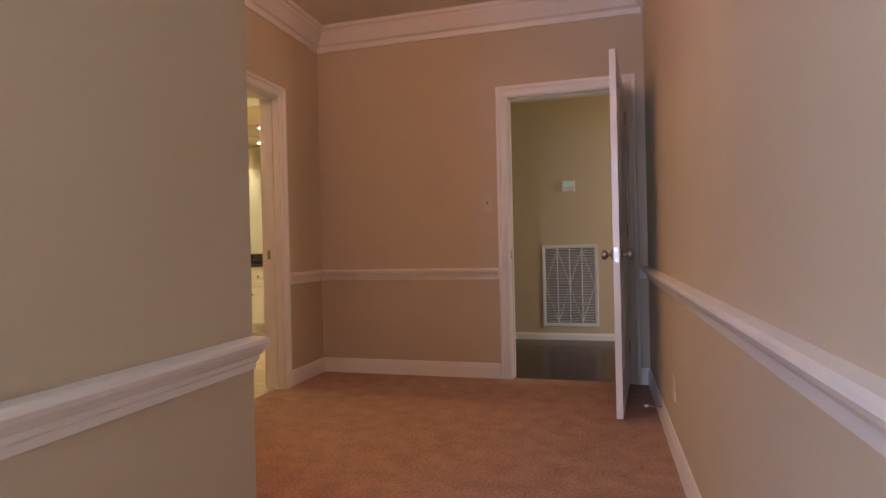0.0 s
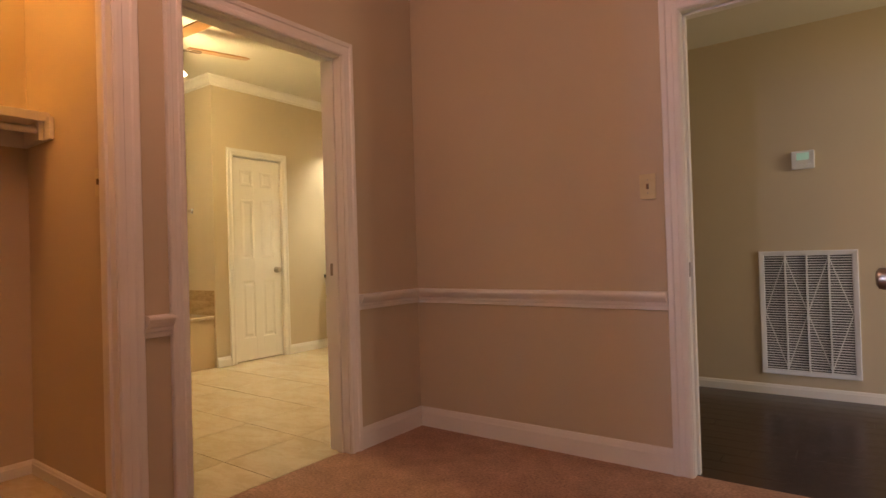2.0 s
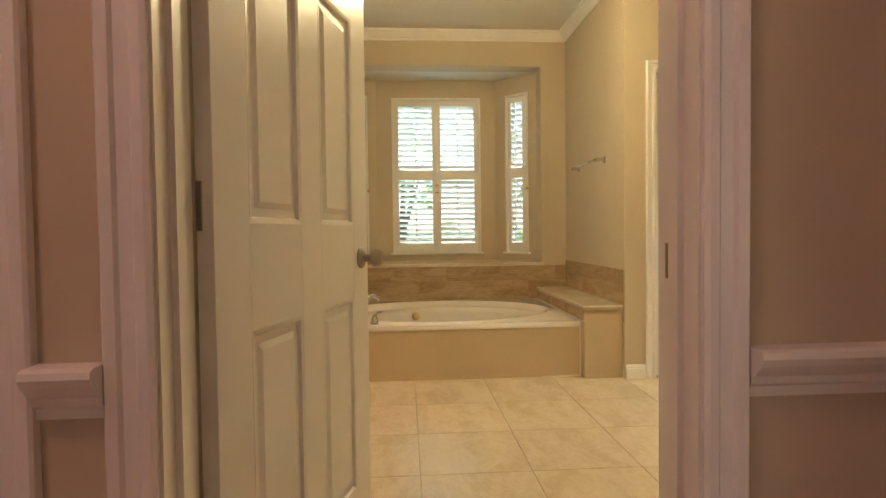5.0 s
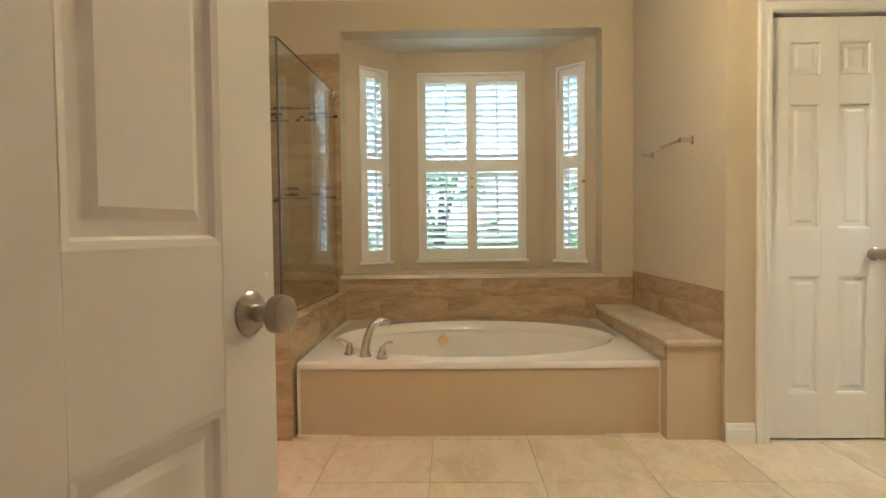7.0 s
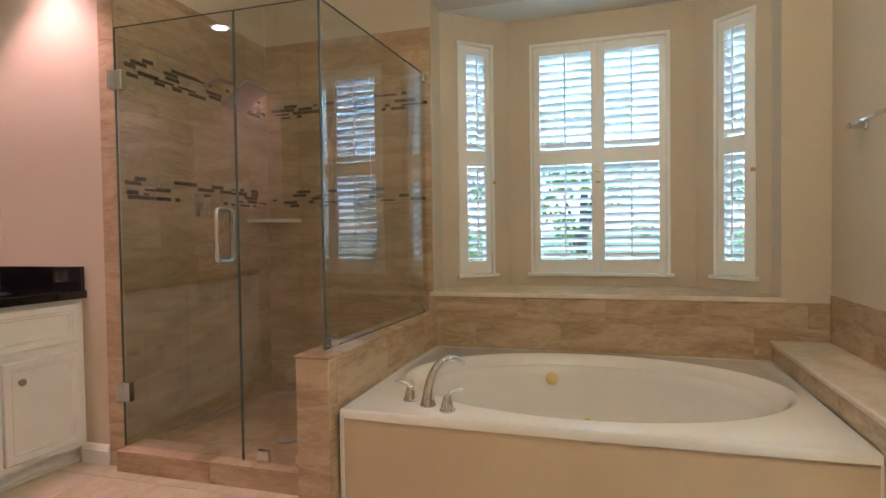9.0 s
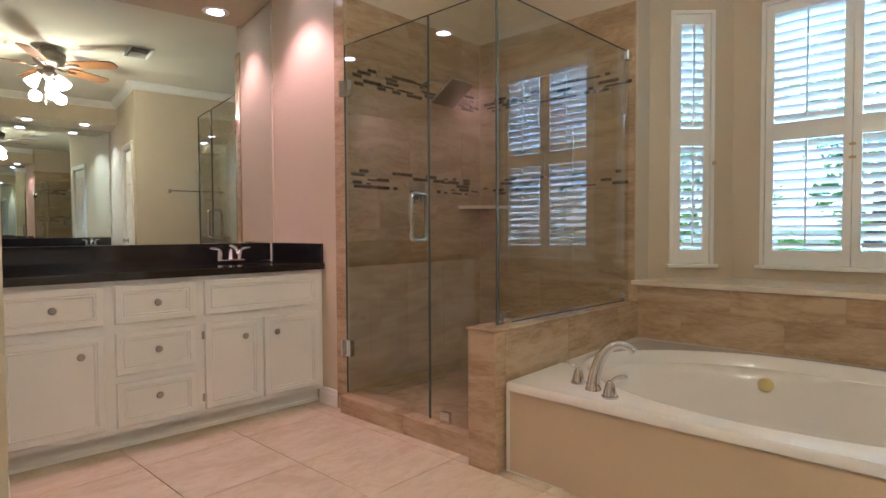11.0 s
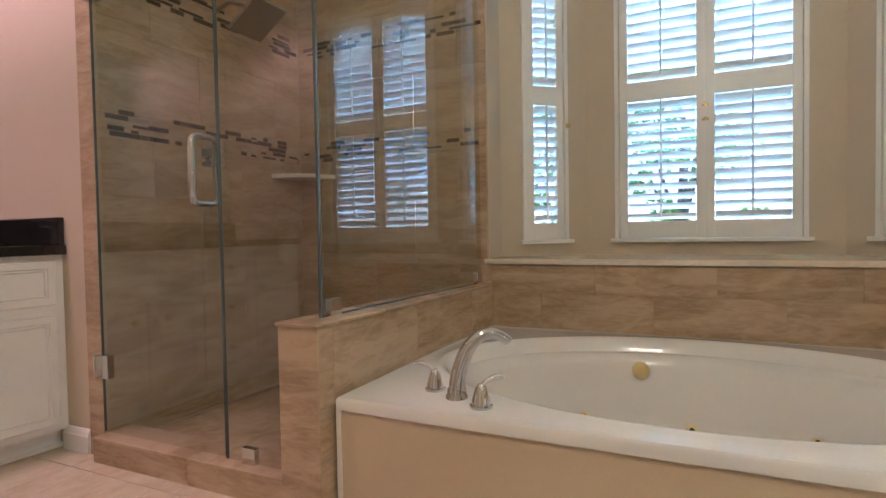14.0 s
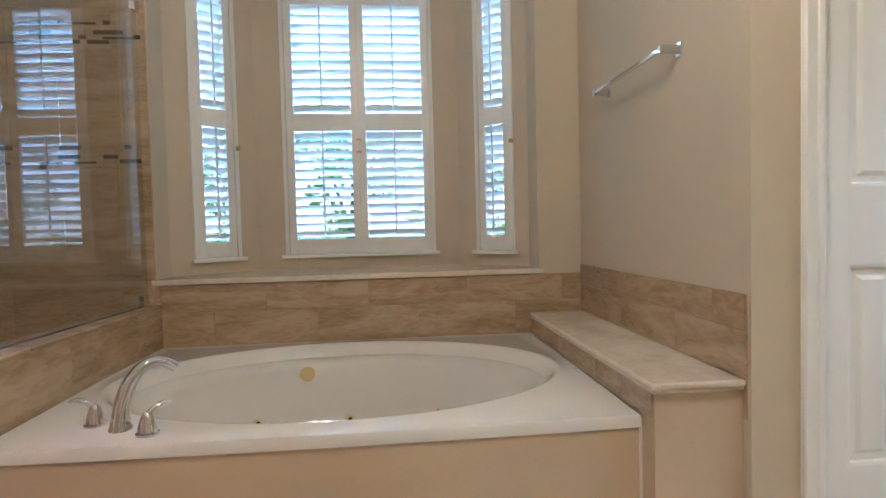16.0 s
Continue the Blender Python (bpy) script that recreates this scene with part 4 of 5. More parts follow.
bm = boxes(((-0.10, -0.10, -0.012), (0.10, 0.10, 0.006)), bevel=0.003)
bmesh.ops.transform(bm, matrix=pose(-5.82, SH0 + 0.27, 1.85, 35, 0, 0), verts=bm.verts)
part("rose", bm, NICKEL, ob)
ob = thing("corner_shelf", "small cream stone corner shelf in the shower", "shelf")
bm = bmesh.new()
pts = [(0, 0)] + [(0.24 * math.cos(radians(t)), 0.24 * math.sin(radians(t))) for t in range(0, 91, 9)]
lo, hi = [[bm.verts.new((BW + 0.014 + x, SH0 + 0.003 + y, z)) for x, y in pts] for z in (1.165, 1.187)]
bm.faces.new(lo[::-1])
bm.faces.new(hi)
for i in range(len(pts)):
    bm.faces.new((lo[i], lo[(i + 1) % len(pts)], hi[(i + 1) % len(pts)], hi[i]))
part("slab", bm, SLAB, ob)

# ---------- tub ----------
tub = thing("bathtub", "white acrylic drop-in jetted tub with an oval basin", "bathtub")
bm = bmesh.new()
N = 96
cx, cy = -5.79, 3.575
x0, x1, y0, y1 = BW + 0.015, TX, TL0, TL1


def rect_pt(t):
    c, s = math.cos(t), math.sin(t)
    k = min(((x1 if c > 0 else x0) - cx) / c if abs(c) > 1e-6 else 1e9, ((y1 if s > 0 else y0) - cy) / s if abs(s) > 1e-6 else 1e9)
    px, py = cx + c * k, cy + s * k
    if px > x1 - 1e-4:                 # the front of the deck bows outwards
        px += 0.014 * max(0.0, 1 - ((2 * py - y0 - y1) / (y1 - y0)) ** 2)
    return px, py


angs = sorted([2 * math.pi * i / N for i in range(N)] + [math.atan2(yy - cy, xx - cx) % (2 * math.pi) for xx in (x0, x1) for yy in (y0, y1)])
rise = lambda x: 0.012 * max(0.0, x1 - x) / (x1 - x0)
rings = [[bm.verts.new((*rect_pt(t), TZ - 0.036)) for t in angs], [bm.verts.new((*rect_pt(t), TZ - 0.007 + rise(rect_pt(t)[0]))) for t in angs]]
rings.append([bm.verts.new((cx + (rect_pt(t)[0] - cx) * 0.992, cy + (rect_pt(t)[1] - cy) * 0.995, TZ + rise(rect_pt(t)[0]))) for t in angs])
for ax, ay, z in ((0.570, 0.865, TZ), (0.563, 0.858, TZ + 0.005), (0.550, 0.845, TZ + 0.005), (0.535, 0.83, TZ - 0.004), (0.515, 0.80, TZ - 0.05), (0.495, 0.765, TZ - 0.055), (0.465, 0.73, TZ - 0.09), (0.435, 0.67, TZ - 0.28), (0.40, 0.62, TZ - 0.33), (0.2, 0.4, TZ - 0.345)):
    ring = []
    for t in angs:
        dx, dy = math.cos(t), math.sin(t)
        r = 1 / math.sqrt((dx / ax) ** 2 + (dy / ay) ** 2)
        X, Yy = cx + dx * r, cy + dy * r
        ring.append(bm.verts.new((max(min(X, x1 - 0.02), x0 + 0.02), Yy, z + rise(X))))
    rings.append(ring)
for p, q in zip(rings, rings[1:]):
    for i in range(len(angs)):
        bm.faces.new((p[i], p[(i + 1) % len(angs)], q[(i + 1) % len(angs)], q[i]))
bm.faces.new(rings[-1])
part("tub_shell", bm, ACRYL, tub, "glossy white acrylic shell", True)
bm = bmesh.new()                       # the panel bows with the deck above it
cols = []
for i in range(25):
    v = TL0 + 0.012 + (TL1 - TL0 - 0.014) * i / 24
    f = TX - 0.006 + 0.014 * max(0.0, 1 - ((2 * v - y0 - y1) / (y1 - y0)) ** 2)
    cols.append([bm.verts.new(p) for p in ((TX - 0.04, v, 0), (f, v, 0), (f, v, TZ - 0.035), (TX - 0.04, v, TZ - 0.035))])
for p, q in zip(cols, cols[1:]):
    for i in range(4):
        bm.faces.new((p[i], q[i], q[(i + 1) % 4], p[(i + 1) % 4]))
bm.faces.new(cols[0])
bm.faces.new(cols[-1][::-1])
bmesh.ops.recalc_face_normals(bm, faces=bm.faces)
part("apron", bm, APRON, tub, "smooth tan apron panel")
bm = boxes(((TX - 0.012, TL0 - 0.003, 0.001), (TX - 0.003, TL0 + 0.014, TZ - 0.036)), ((TX - 0.010, TL1 - 0.006, 0.001), (TX - 0.003, TL1 + 0.003, TZ - 0.036)), ((TX - 0.010, TL0 + 0.004, 0.0), (TX + 0.001, TL1, 0.007)))
part("caulk_bead", bm, CAULK, tub, "white caulk bead")
m = Matrix.Translation((-6.229, 3.38, 0.280)) @ Vector((0.965, 0.20, 0.165)).to_track_quat("Z", "Y").to_matrix().to_4x4()
part("jet_cap", lathe(bmesh.new(), [(0.034, -0.008), (0.034, 0.006), (0.028, 0.011), (0.004, 0.012)], m, 28), YELLOW, tub, "yellowed round suction cap", True)
for p, n in (((-6.126, 3.171, 0.090), (0.71, 0.36, 0.60)), ((-6.198, 3.572, 0.065), (0.82, 0.01, 0.57)), ((-6.133, 3.979, 0.098), (0.71, -0.36, 0.60))):
    m = Matrix.Translation(p) @ Vector(n).to_track_quat("Z", "Y").to_matrix().to_4x4()
    jc = part("jet", lathe(bmesh.new(), [(0.026, -0.012), (0.026, 0.004), (0.018, 0.008), (0.011, 0.008)], m, 20), YELLOW, tub, "yellowed water jet", True)
    part("jet_nozzle", lathe(bmesh.new(), [(0.010, -0.004), (0.010, 0.0095), (0.003, 0.0095)], m, 14), DARK, jc)

ob = thing("tub_faucet", "chrome Roman tub spout with two lever handles on the deck", "faucet")
sx, sy = -5.285, 2.982
pts, rad = [], []
for k in range(21):
    u = k / 20
    out = 0.158 * (u * u * (1.6 - 0.6 * u))
    rise_z = 0.174 * math.sin(u * 1.36 * math.pi * 0.5)
    pts.append((sx - out * 0.62, sy + out * 0.78, TZ + 0.008 + rise_z))
    rad.append(0.026 - 0.0105 * min(1.0, u * 1.25))
part("spout", tube(bmesh.new(), pts, rad, 18), CHROME, ob, "", True)
part("spout_base", lathe(bmesh.new(), [(0.033, 0), (0.033, 0.007), (0.029, 0.012), (0.0265, 0.03)], pose(sx, sy, TZ), 24), CHROME, ob, "", True)
for hx, hy, turn in ((-5.335, 2.888, 258), (-5.232, 3.078, 50)):
    h = part("handle", lathe(bmesh.new(), [(0.032, 0), (0.032, 0.007), (0.026, 0.010), (0.025, 0.020), (0.019, 0.042), (0.014, 0.058), (0.007, 0.065)], pose(hx, hy, TZ), 22), CHROME, ob, "", True)
    c, s = math.cos(radians(turn)), math.sin(radians(turn))
    lv = tube(bmesh.new(), [(hx, hy, TZ + 0.052), (hx - 0.02 * c, hy + 0.02 * s, TZ + 0.072), (hx - 0.045 * c, hy + 0.045 * s, TZ + 0.080), (hx - 0.066 * c, hy + 0.066 * s, TZ + 0.077)], [0.008, 0.0085, 0.009, 0.005], 12)
    part("lever", lv, CHROME, h, "", True)

bench = thing("tub_bench", "tan bench beside the tub with a cream stone top", "bench")
part("bench_base", boxes(((BW + 0.012, TL1 + 0.004, 0), (-5.085, TW - 0.001, 0.466)), bevel=0.002), APRON, bench)
for k in range(3):
    xa = BW + 0.02 + k * 0.447
    part("wall_tile", boxes(((xa, TL1 - 0.004, TZ + 0.014), (min(xa + 0.445, -5.087), TL1 + 0.004, 0.465)), bevel=0.0006), TILEW, bench, "brown travertine tile")
part("slab_moulding", boxes(((BW + 0.016, TL1 - 0.006, 0.466), (-5.070, TW - 0.006, 0.479)), bevel=0.004), SLAB, bench, "cream stone moulding under the slab")
part("bench_slab", boxes(((BW + 0.016, TL1 - 0.012, 0.478), (-5.062, TW - 0.006, 0.498)), bevel=0.006), SLAB, bench, "cream polished stone slab")
structure("window_sill", bay_slab(NZ0 - 0.025, NZ0, 0.02), SLAB, "cream stone sill along the window bay", "window sill")

ob = thing("towel_bar", "brushed chrome towel bar on the wall above the bench", "towel bar")
for x in (-5.42, -6.03):
    part("post", boxes(((x - 0.016, TW - 0.008, 1.500), (x + 0.016, TW, 1.550)), ((x - 0.010, TW - 0.075, 1.511), (x + 0.010, TW - 0.004, 1.539)), bevel=0.003), CHROME, ob)
part("bar", boxes(((-6.03, TW - 0.073, 1.518), (-5.42, TW - 0.059, 1.532)), bevel=0.002), CHROME, ob)

# ---------- windows with plantation shutters ----------
def shutter_window(name, w, panels, m, tilts, label):
    """Local x along the wall, y out of the room, z up; origin at the lower middle of the opening."""
    h = WZ1 - WZ0
    win = thing(name, label, "window", kind="structure")
    fr = 0.022
    part("shutter_frame", boxes(((-w / 2, -0.012, 0), (-w / 2 + fr, 0.055, h)), ((w / 2 - fr, -0.012, 0), (w / 2, 0.055, h)), ((-w / 2 + fr, -0.012, h - fr), (w / 2 - fr, 0.055, h)), bevel=0.002), TRIM, win)
    # strips added behind the panels to keep daylight out of the gaps
    part("gap_blocker", boxes(((-w / 2 + fr - 0.002, 0.026, 0.0), (-w / 2 + fr + 0.014, 0.036, h)), ((w / 2 - fr - 0.014, 0.026, 0.0), (w / 2 - fr + 0.002, 0.036, h)), ((-w / 2 + fr + 0.014, 0.026, h - fr - 0.014), (w / 2 - fr - 0.014, 0.036, h - fr)), ((-w / 2 + fr + 0.014, 0.026, 0.004), (w / 2 - fr - 0.014, 0.036, 0.018))), TRIM, win)
    if panels == 2:
        part("meeting_gap_blocker", boxes(((-0.012, 0.026, 0.018), (0.012, 0.034, h - fr - 0.014))), TRIM, win)
    part("window_sill", boxes(((-w / 2 - 0.02, -0.035, -0.016), (w / 2 + 0.02, 0.06, 0.004)), bevel=0.003), TRIM, win)
    pw = (w - 2 * fr - 0.004) / panels
    st, rb, rt, rm = 0.040, 0.092, 0.056, 0.100
    zmid = 0.768
    for k in range(panels):
        xa = -w / 2 + fr + 0.002 + k * pw + 0.0015
        xb = xa + pw - 0.003
        sp = part("shutter_panel", boxes(((xa, -0.004, 0.008), (xa + st, 0.024, h - fr - 0.003)), ((xb - st, -0.004, 0.008), (xb, 0.024, h - fr - 0.003)), ((xa + st, -0.004, 0.008), (xb - st, 0.024, rb)),
                                  ((xa + st, -0.004, h - fr - 0.003 - rt), (xb - st, 0.024, h - fr - 0.003)), ((xa + st, -0.004, zmid - rm / 2), (xb - st, 0.024, zmid + rm / 2)), bevel=0.0015), TRIM, win)
        for sec, (z0, z1) in enumerate(((rb, zmid - rm / 2), (zmid + rm / 2, h - fr - 0.003 - rt))):
            n = 12
            pitch = (z1 - z0) / n
            bm = bmesh.new()
            L = xb - xa - 2 * st - 0.004
            prof = [(-0.031, 0.0), (-0.020, 0.0036), (0, 0.005), (0.020, 0.0036), (0.031, 0.0), (0.020, -0.0036), (0, -0.005), (-0.020, -0.0036)]
            ra = [bm.verts.new((-L / 2, y, z)) for y, z in prof]
            rb_ = [bm.verts.new((L / 2, y, z)) for y, z in prof]
            for i in range(8):
                bm.faces.new((ra[i], ra[(i + 1) % 8], rb_[(i + 1) % 8], rb_[i]))
            bm.faces.new(ra[::-1])
            bm.faces.new(rb_)
            first = None
            for i in range(n):
                o = part("louver", bm if first is None else first, SLATM, sp)
                first = first or o.data
                o.matrix_local = pose((xa + xb) / 2, 0.010, z0 + pitch * (i + 0.5), tilts[k][sec], 0, 0)
            part("tilt_rod", boxes((((xa + xb) / 2 - 0.005, -0.026, z0 + 0.02), ((xa + xb) / 2 + 0.005, -0.018, z1 + 0.004)), bevel=0.001), SLATM, sp)
    if panels == 2:
        for z in (0.595, 0.665):
            part("catch", boxes(((-0.016, -0.010, z - 0.006), (0.016, -0.003, z + 0.006)), ((-0.004, -0.020, z - 0.004), (0.004, -0.004, z + 0.010)), bevel=0.001), BRASS, win, "small brass catch")
    else:
        part("catch", boxes(((w / 2 - 0.014, -0.030, 0.60), (w / 2 + 0.004, -0.006, 0.622)), bevel=0.002), BRASS, win, "small brass catch")
    part("sash", boxes(((-w / 2, 0.075, 0), (-w / 2 + 0.035, 0.10, h)), ((w / 2 - 0.035, 0.075, 0), (w / 2, 0.10, h)), ((-w / 2 + 0.035, 0.075, 0), (w / 2 - 0.035, 0.10, 0.035)), ((-w / 2 + 0.035, 0.075, h - 0.035), (w / 2 - 0.035, 0.10, h)), ((-w / 2 + 0.035, 0.075, h * 0.5 - 0.018), (w / 2 - 0.035, 0.10, h * 0.5 + 0.018))), TRIM, win)
    gl = part("pane", quad((-w / 2 + 0.03, 0.088, 0.03), (w / 2 - 0.03, 0.088, 0.03), (w / 2 - 0.03, 0.088, h - 0.03), (-w / 2 + 0.03, 0.088, h - 0.03)), PANE, win)
    gl.visible_shadow = False
    win.matrix_world = m
    return win


for i, ((p, q, u0, u1), nm) in enumerate(zip(SEGS, ("window_1", "window_2", "window_3"))):
    p, q = Vector((*p, 0)), Vector((*q, 0))
    c = p + (q - p) * (u0 + u1) / 2
    w = (q - p).length * (u1 - u0)
    ang = math.degrees(math.atan2((q - p).y, (q - p).x)) + 180
    if i == 1:
        shutter_window(nm, w, 2, pose(c.x, c.y, WZ0, 0, 0, ang), ((-27, -33), (-37, -33)), "window with white louvered plantation shutters, slats half open")
    else:
        shutter_window(nm, w, 1, pose(c.x, c.y, WZ0, 0, 0, ang), ((-30, -31),), "narrow side window with white louvered plantation shutters")

# ---------- vanities ----------
def cab_front(name, x0, x1, z0, z1, parent, knob=None, hinges=None):
    """A raised-frame front standing proud of y = 0 towards +y."""
    bm = bmesh.new()
    prof = ((0, 0), (0, 0.015), (0.004, 0.019), (0.028, 0.019), (0.032, 0.014), (0.038, 0.017), (0.044, 0.012), (0.052, 0.012))
    rings = [[bm.verts.new((x, d, z)) for x, z in ((x0 + i, z0 + i), (x1 - i, z0 + i), (x1 - i, z1 - i), (x0 + i, z1 - i))] for i, d in prof]
    for p, q in zip(rings, rings[1:]):
        for k in range(4):
            bm.faces.new((p[k], p[(k + 1) % 4], q[(k + 1) % 4], q[k]))
    bm.faces.new(rings[-1])
    bm.faces.new(rings[0][::-1])
    f = part(name, bm, CABW, parent)
    if knob:
        part("knob", lathe(bmesh.new(), [(0.006, 0), (0.006, 0.012), (0.015, 0.017), (0.0165, 0.022), (0.013, 0.027), (0.004, 0.028)], pose(knob[0], 0.012, knob[1], -90, 0, 0), 20), NICKEL, f, "round brushed nickel knob", True)
    for hz in ((z0 + 0.06, z1 - 0.06) if hinges is not None else ()):
        part("hinge", boxes(((hinges - 0.006, 0.0, hz - 0.02), (hinges + 0.006, 0.008, hz + 0.02)), bevel=0.001), NICKEL, f, "small exposed hinge")
    return f


def vanity(m, width, depth, label, counter_label, flip=1):
    """Sink end at x = 0, running to x = width; face at y = 0, room side +y, wall side -y."""
    v = thing("vanity_cabinet", label, "cabinet", "vanities")
    part("carcass", boxes(((0.0, -depth, 0.085), (width, 0.0, 0.80))), CABW, v)
    part("toe_kick", boxes(((0.0, -depth, 0.0), (width, -0.06, 0.085))), CABW, v)
    part("toe_strip", boxes(((0.0, -0.06, 0.0), (width, -0.048, 0.018))), TRIM, v)
    zc0, zc1, zd0, zd1 = 0.115, 0.553, 0.594, 0.770
    a = [0.035, 0.373, 0.392, 0.692, 0.737, 1.095, 1.140, width - 0.03]
    cab_front("false_front", a[0], a[3], zd0, zd1, v)
    cab_front("door", a[0], a[1], zc0, zc1, v, (a[1] - 0.068, zc1 - 0.088))
    cab_front("door", a[2], a[3], zc0, zc1, v, (a[2] + 0.094, zc1 - 0.088), a[3] + 0.006)
    cab_front("drawer", a[4], a[5], zd0, zd1, v, ((a[4] + a[5]) / 2, (zd0 + zd1) / 2))
    cab_front("drawer", a[4], a[5], 0.355, zc1, v, ((a[4] + a[5]) / 2, 0.460))
    cab_front("drawer", a[4], a[5], zc0, 0.322, v, ((a[4] + a[5]) / 2, 0.238))
    cab_front("drawer", a[6], a[7], zd0, zd1, v, ((a[6] + a[7]) / 2, (zd0 + zd1) / 2))
    cab_front("door", a[6], a[7], zc0, zc1, v, (a[6] + 0.095, zc1 - 0.084), a[7] + 0.006)
    v.matrix_world = m
    c = thing("vanity_countertop", counter_label, "countertop", "countertops")
    sxc, syc = 0.36, -0.255
    bm = boxes(((0, -depth, 0.801), (width, -0.425, 0.832)), ((0, -0.425, 0.801), (0.13, -0.085, 0.832)), ((0.59, -0.425, 0.801), (width, -0.085, 0.832)), ((0, -0.085, 0.801), (width, 0.028, 0.832)))
    N2 = 48
    ell = [(sxc + 0.215 * math.cos(2 * math.pi * i / N2), syc + 0.140 * math.sin(2 * math.pi * i / N2)) for i in range(N2)]
    rec = []
    for i in range(N2):
        cc, ss = math.cos(2 * math.pi * i / N2), math.sin(2 * math.pi * i / N2)
        k = min(0.23 / abs(cc) if abs(cc) > 1e-6 else 9, 0.170 / abs(ss) if abs(ss) > 1e-6 else 9)
        rec.append((sxc + cc * k, -0.255 + ss * k))
    r0, r1, r2 = [[bm.verts.new((*p, z)) for p in pts] for pts, z in ((rec, 0.832), (ell, 0.832), (ell, 0.801))]
    for p, q in ((r0, r1), (r1, r2)):
        for i in range(N2):
            bm.faces.new((p[i], p[(i + 1) % N2], q[(i + 1) % N2], q[i]))
    part("slab", bm, GRANITE, c)
    part("front_edge", boxes(((0, 0.028, 0.795), (width, 0.036, 0.833)), bevel=0.003), GRANITE, c)
    part("backsplash", boxes(((0.02, -depth, 0.832), (width, -depth + 0.02, 0.945)), bevel=0.002), GRANITE, c)
    bm = bmesh.new()
    box(bm, (0, -depth, 0.832), (0.02, 0.02, 0.945), 0.002, pose(0, 0, 0, 0, 0, -(SKEW + 1.5) * flip))
    part("side_splash", bm, GRANITE, c)
    bm = bmesh.new()
    rr = [[bm.verts.new((sxc + x * math.cos(2 * math.pi * i / N2), syc + y * math.sin(2 * math.pi * i / N2), z)) for i in range(N2)] for x, y, z in ((0.225, 0.150, 0.800), (0.205, 0.132, 0.79), (0.17, 0.105, 0.70), (0.05, 0.04, 0.67))]
    for p, q in zip(rr, rr[1:]):
        for i in range(N2):
            bm.faces.new((p[i], p[(i + 1) % N2], q[(i + 1) % N2], q[i]))
    bm.faces.new(rr[-1])
    part("basin", bm, ACRYL, c, "white undermount basin", True)
    c.matrix_world = m
    f = thing("basin_faucet", "chrome two-handle basin faucet on the black countertop", "faucet", "basin faucets")
    fy = -0.445
    part("base_plate", boxes(((sxc - 0.085, fy - 0.028, 0.832), (sxc + 0.085, fy + 0.028, 0.850)), bevel=0.006), CHROME, f)
    part("spout", tube(bmesh.new(), [(sxc, fy, 0.84), (sxc, fy + 0.005, 0.90), (sxc, fy + 0.03, 0.925), (sxc, fy + 0.08, 0.918), (sxc, fy + 0.115, 0.895)], [0.02, 0.018, 0.016, 0.013, 0.011], 14), CHROME, f, "", True)
    for s in (1, -1):
        h = part("handle", lathe(bmesh.new(), [(0.021, 0), (0.019, 0.03), (0.013, 0.055), (0.006, 0.06)], pose(sxc + s * 0.06, fy, 0.848), 18), CHROME, f, "", True)
        part("lever", tube(bmesh.new(), [(sxc + s * 0.06, fy, 0.90), (sxc + s * 0.085, fy + 0.005, 0.915), (sxc + s * 0.125, fy + 0.008, 0.918)], [0.007, 0.008, 0.006], 10), CHROME, h, "", True)
    f.matrix_world = m


VW = AV - XV + 0.03
vanity(pose(XV + 0.002, 1.264, 0, 0, 0, SKEW + 1.5), VW, 1.264 - SB + 0.02, "white painted vanity cabinet with raised-panel doors and nickel knobs", "polished black granite countertop with a white basin")
VN = AV - XN - 0.004
vanity(TURN_N @ Matrix.Translation((XN + 0.002, 6.17, 0)) @ Matrix.Diagonal((VN / VW, -1, 1, 1)), VW, NB - 6.17 - 0.002, "white painted vanity cabinet with raised-panel doors and nickel knobs", "polished black granite countertop with a white basin", -1)
for turn, a, b in ((TURN_S, (XV + 0.015, SB, 0.947), (AV - 0.01, SB + 0.006, SOF - 0.004)), (TURN_N, (XN + 0.02, NB - 0.006, 0.947), (AV - 0.01, NB, SOF - 0.004))):
    mirror_pane = part("wall_mirror", boxes((a, b)), MIRROR)
    mirror_pane.matrix_world = turn
    tagged(mirror_pane, "large frameless wall mirror above the black countertop", "mirror", "vanity mirrors")


def downlight(x, y, z):
    ob = thing("recessed_downlight", "white round recessed downlight, lit, in the soffit", "downlight", "recessed downlights")
    bm = bmesh.new()
    lathe(bm, [(0.050, -0.0005), (0.062, -0.006), (0.085, -0.004), (0.088, 0.0)], pose(x, y, z), 32)
    part("trim_ring", bm, TRIM, ob)
    part("lens", lathe(bmesh.new(), [(0.046, -0.0085), (0.05, -0.0075), (0.05, -0.006)], pose(x, y, z), 28), DOWNL, ob, "glowing lens")
    return ob


for x, y in ((-4.98, 1.16), (-4.02, 1.16), (-4.69, 6.36), (-4.05, 6.36)):
    downlight(x, y, SOF)

# ---------- ceiling fan ----------
def iron():
    """Blade bracket: an arm that ends in an open oval loop."""
    bm = tube(bmesh.new(), [(0.09, 0, -0.015), (0.15, 0, -0.022), (0.19, 0, -0.014)], [0.012, 0.009, 0.008], 8)
    ring = [(0.235 + 0.05 * math.cos(2 * math.pi * k / 20), 0.024 * math.sin(2 * math.pi * k / 20), -0.012) for k in range(21)]
    return tube(bm, ring, 0.0065, 8)


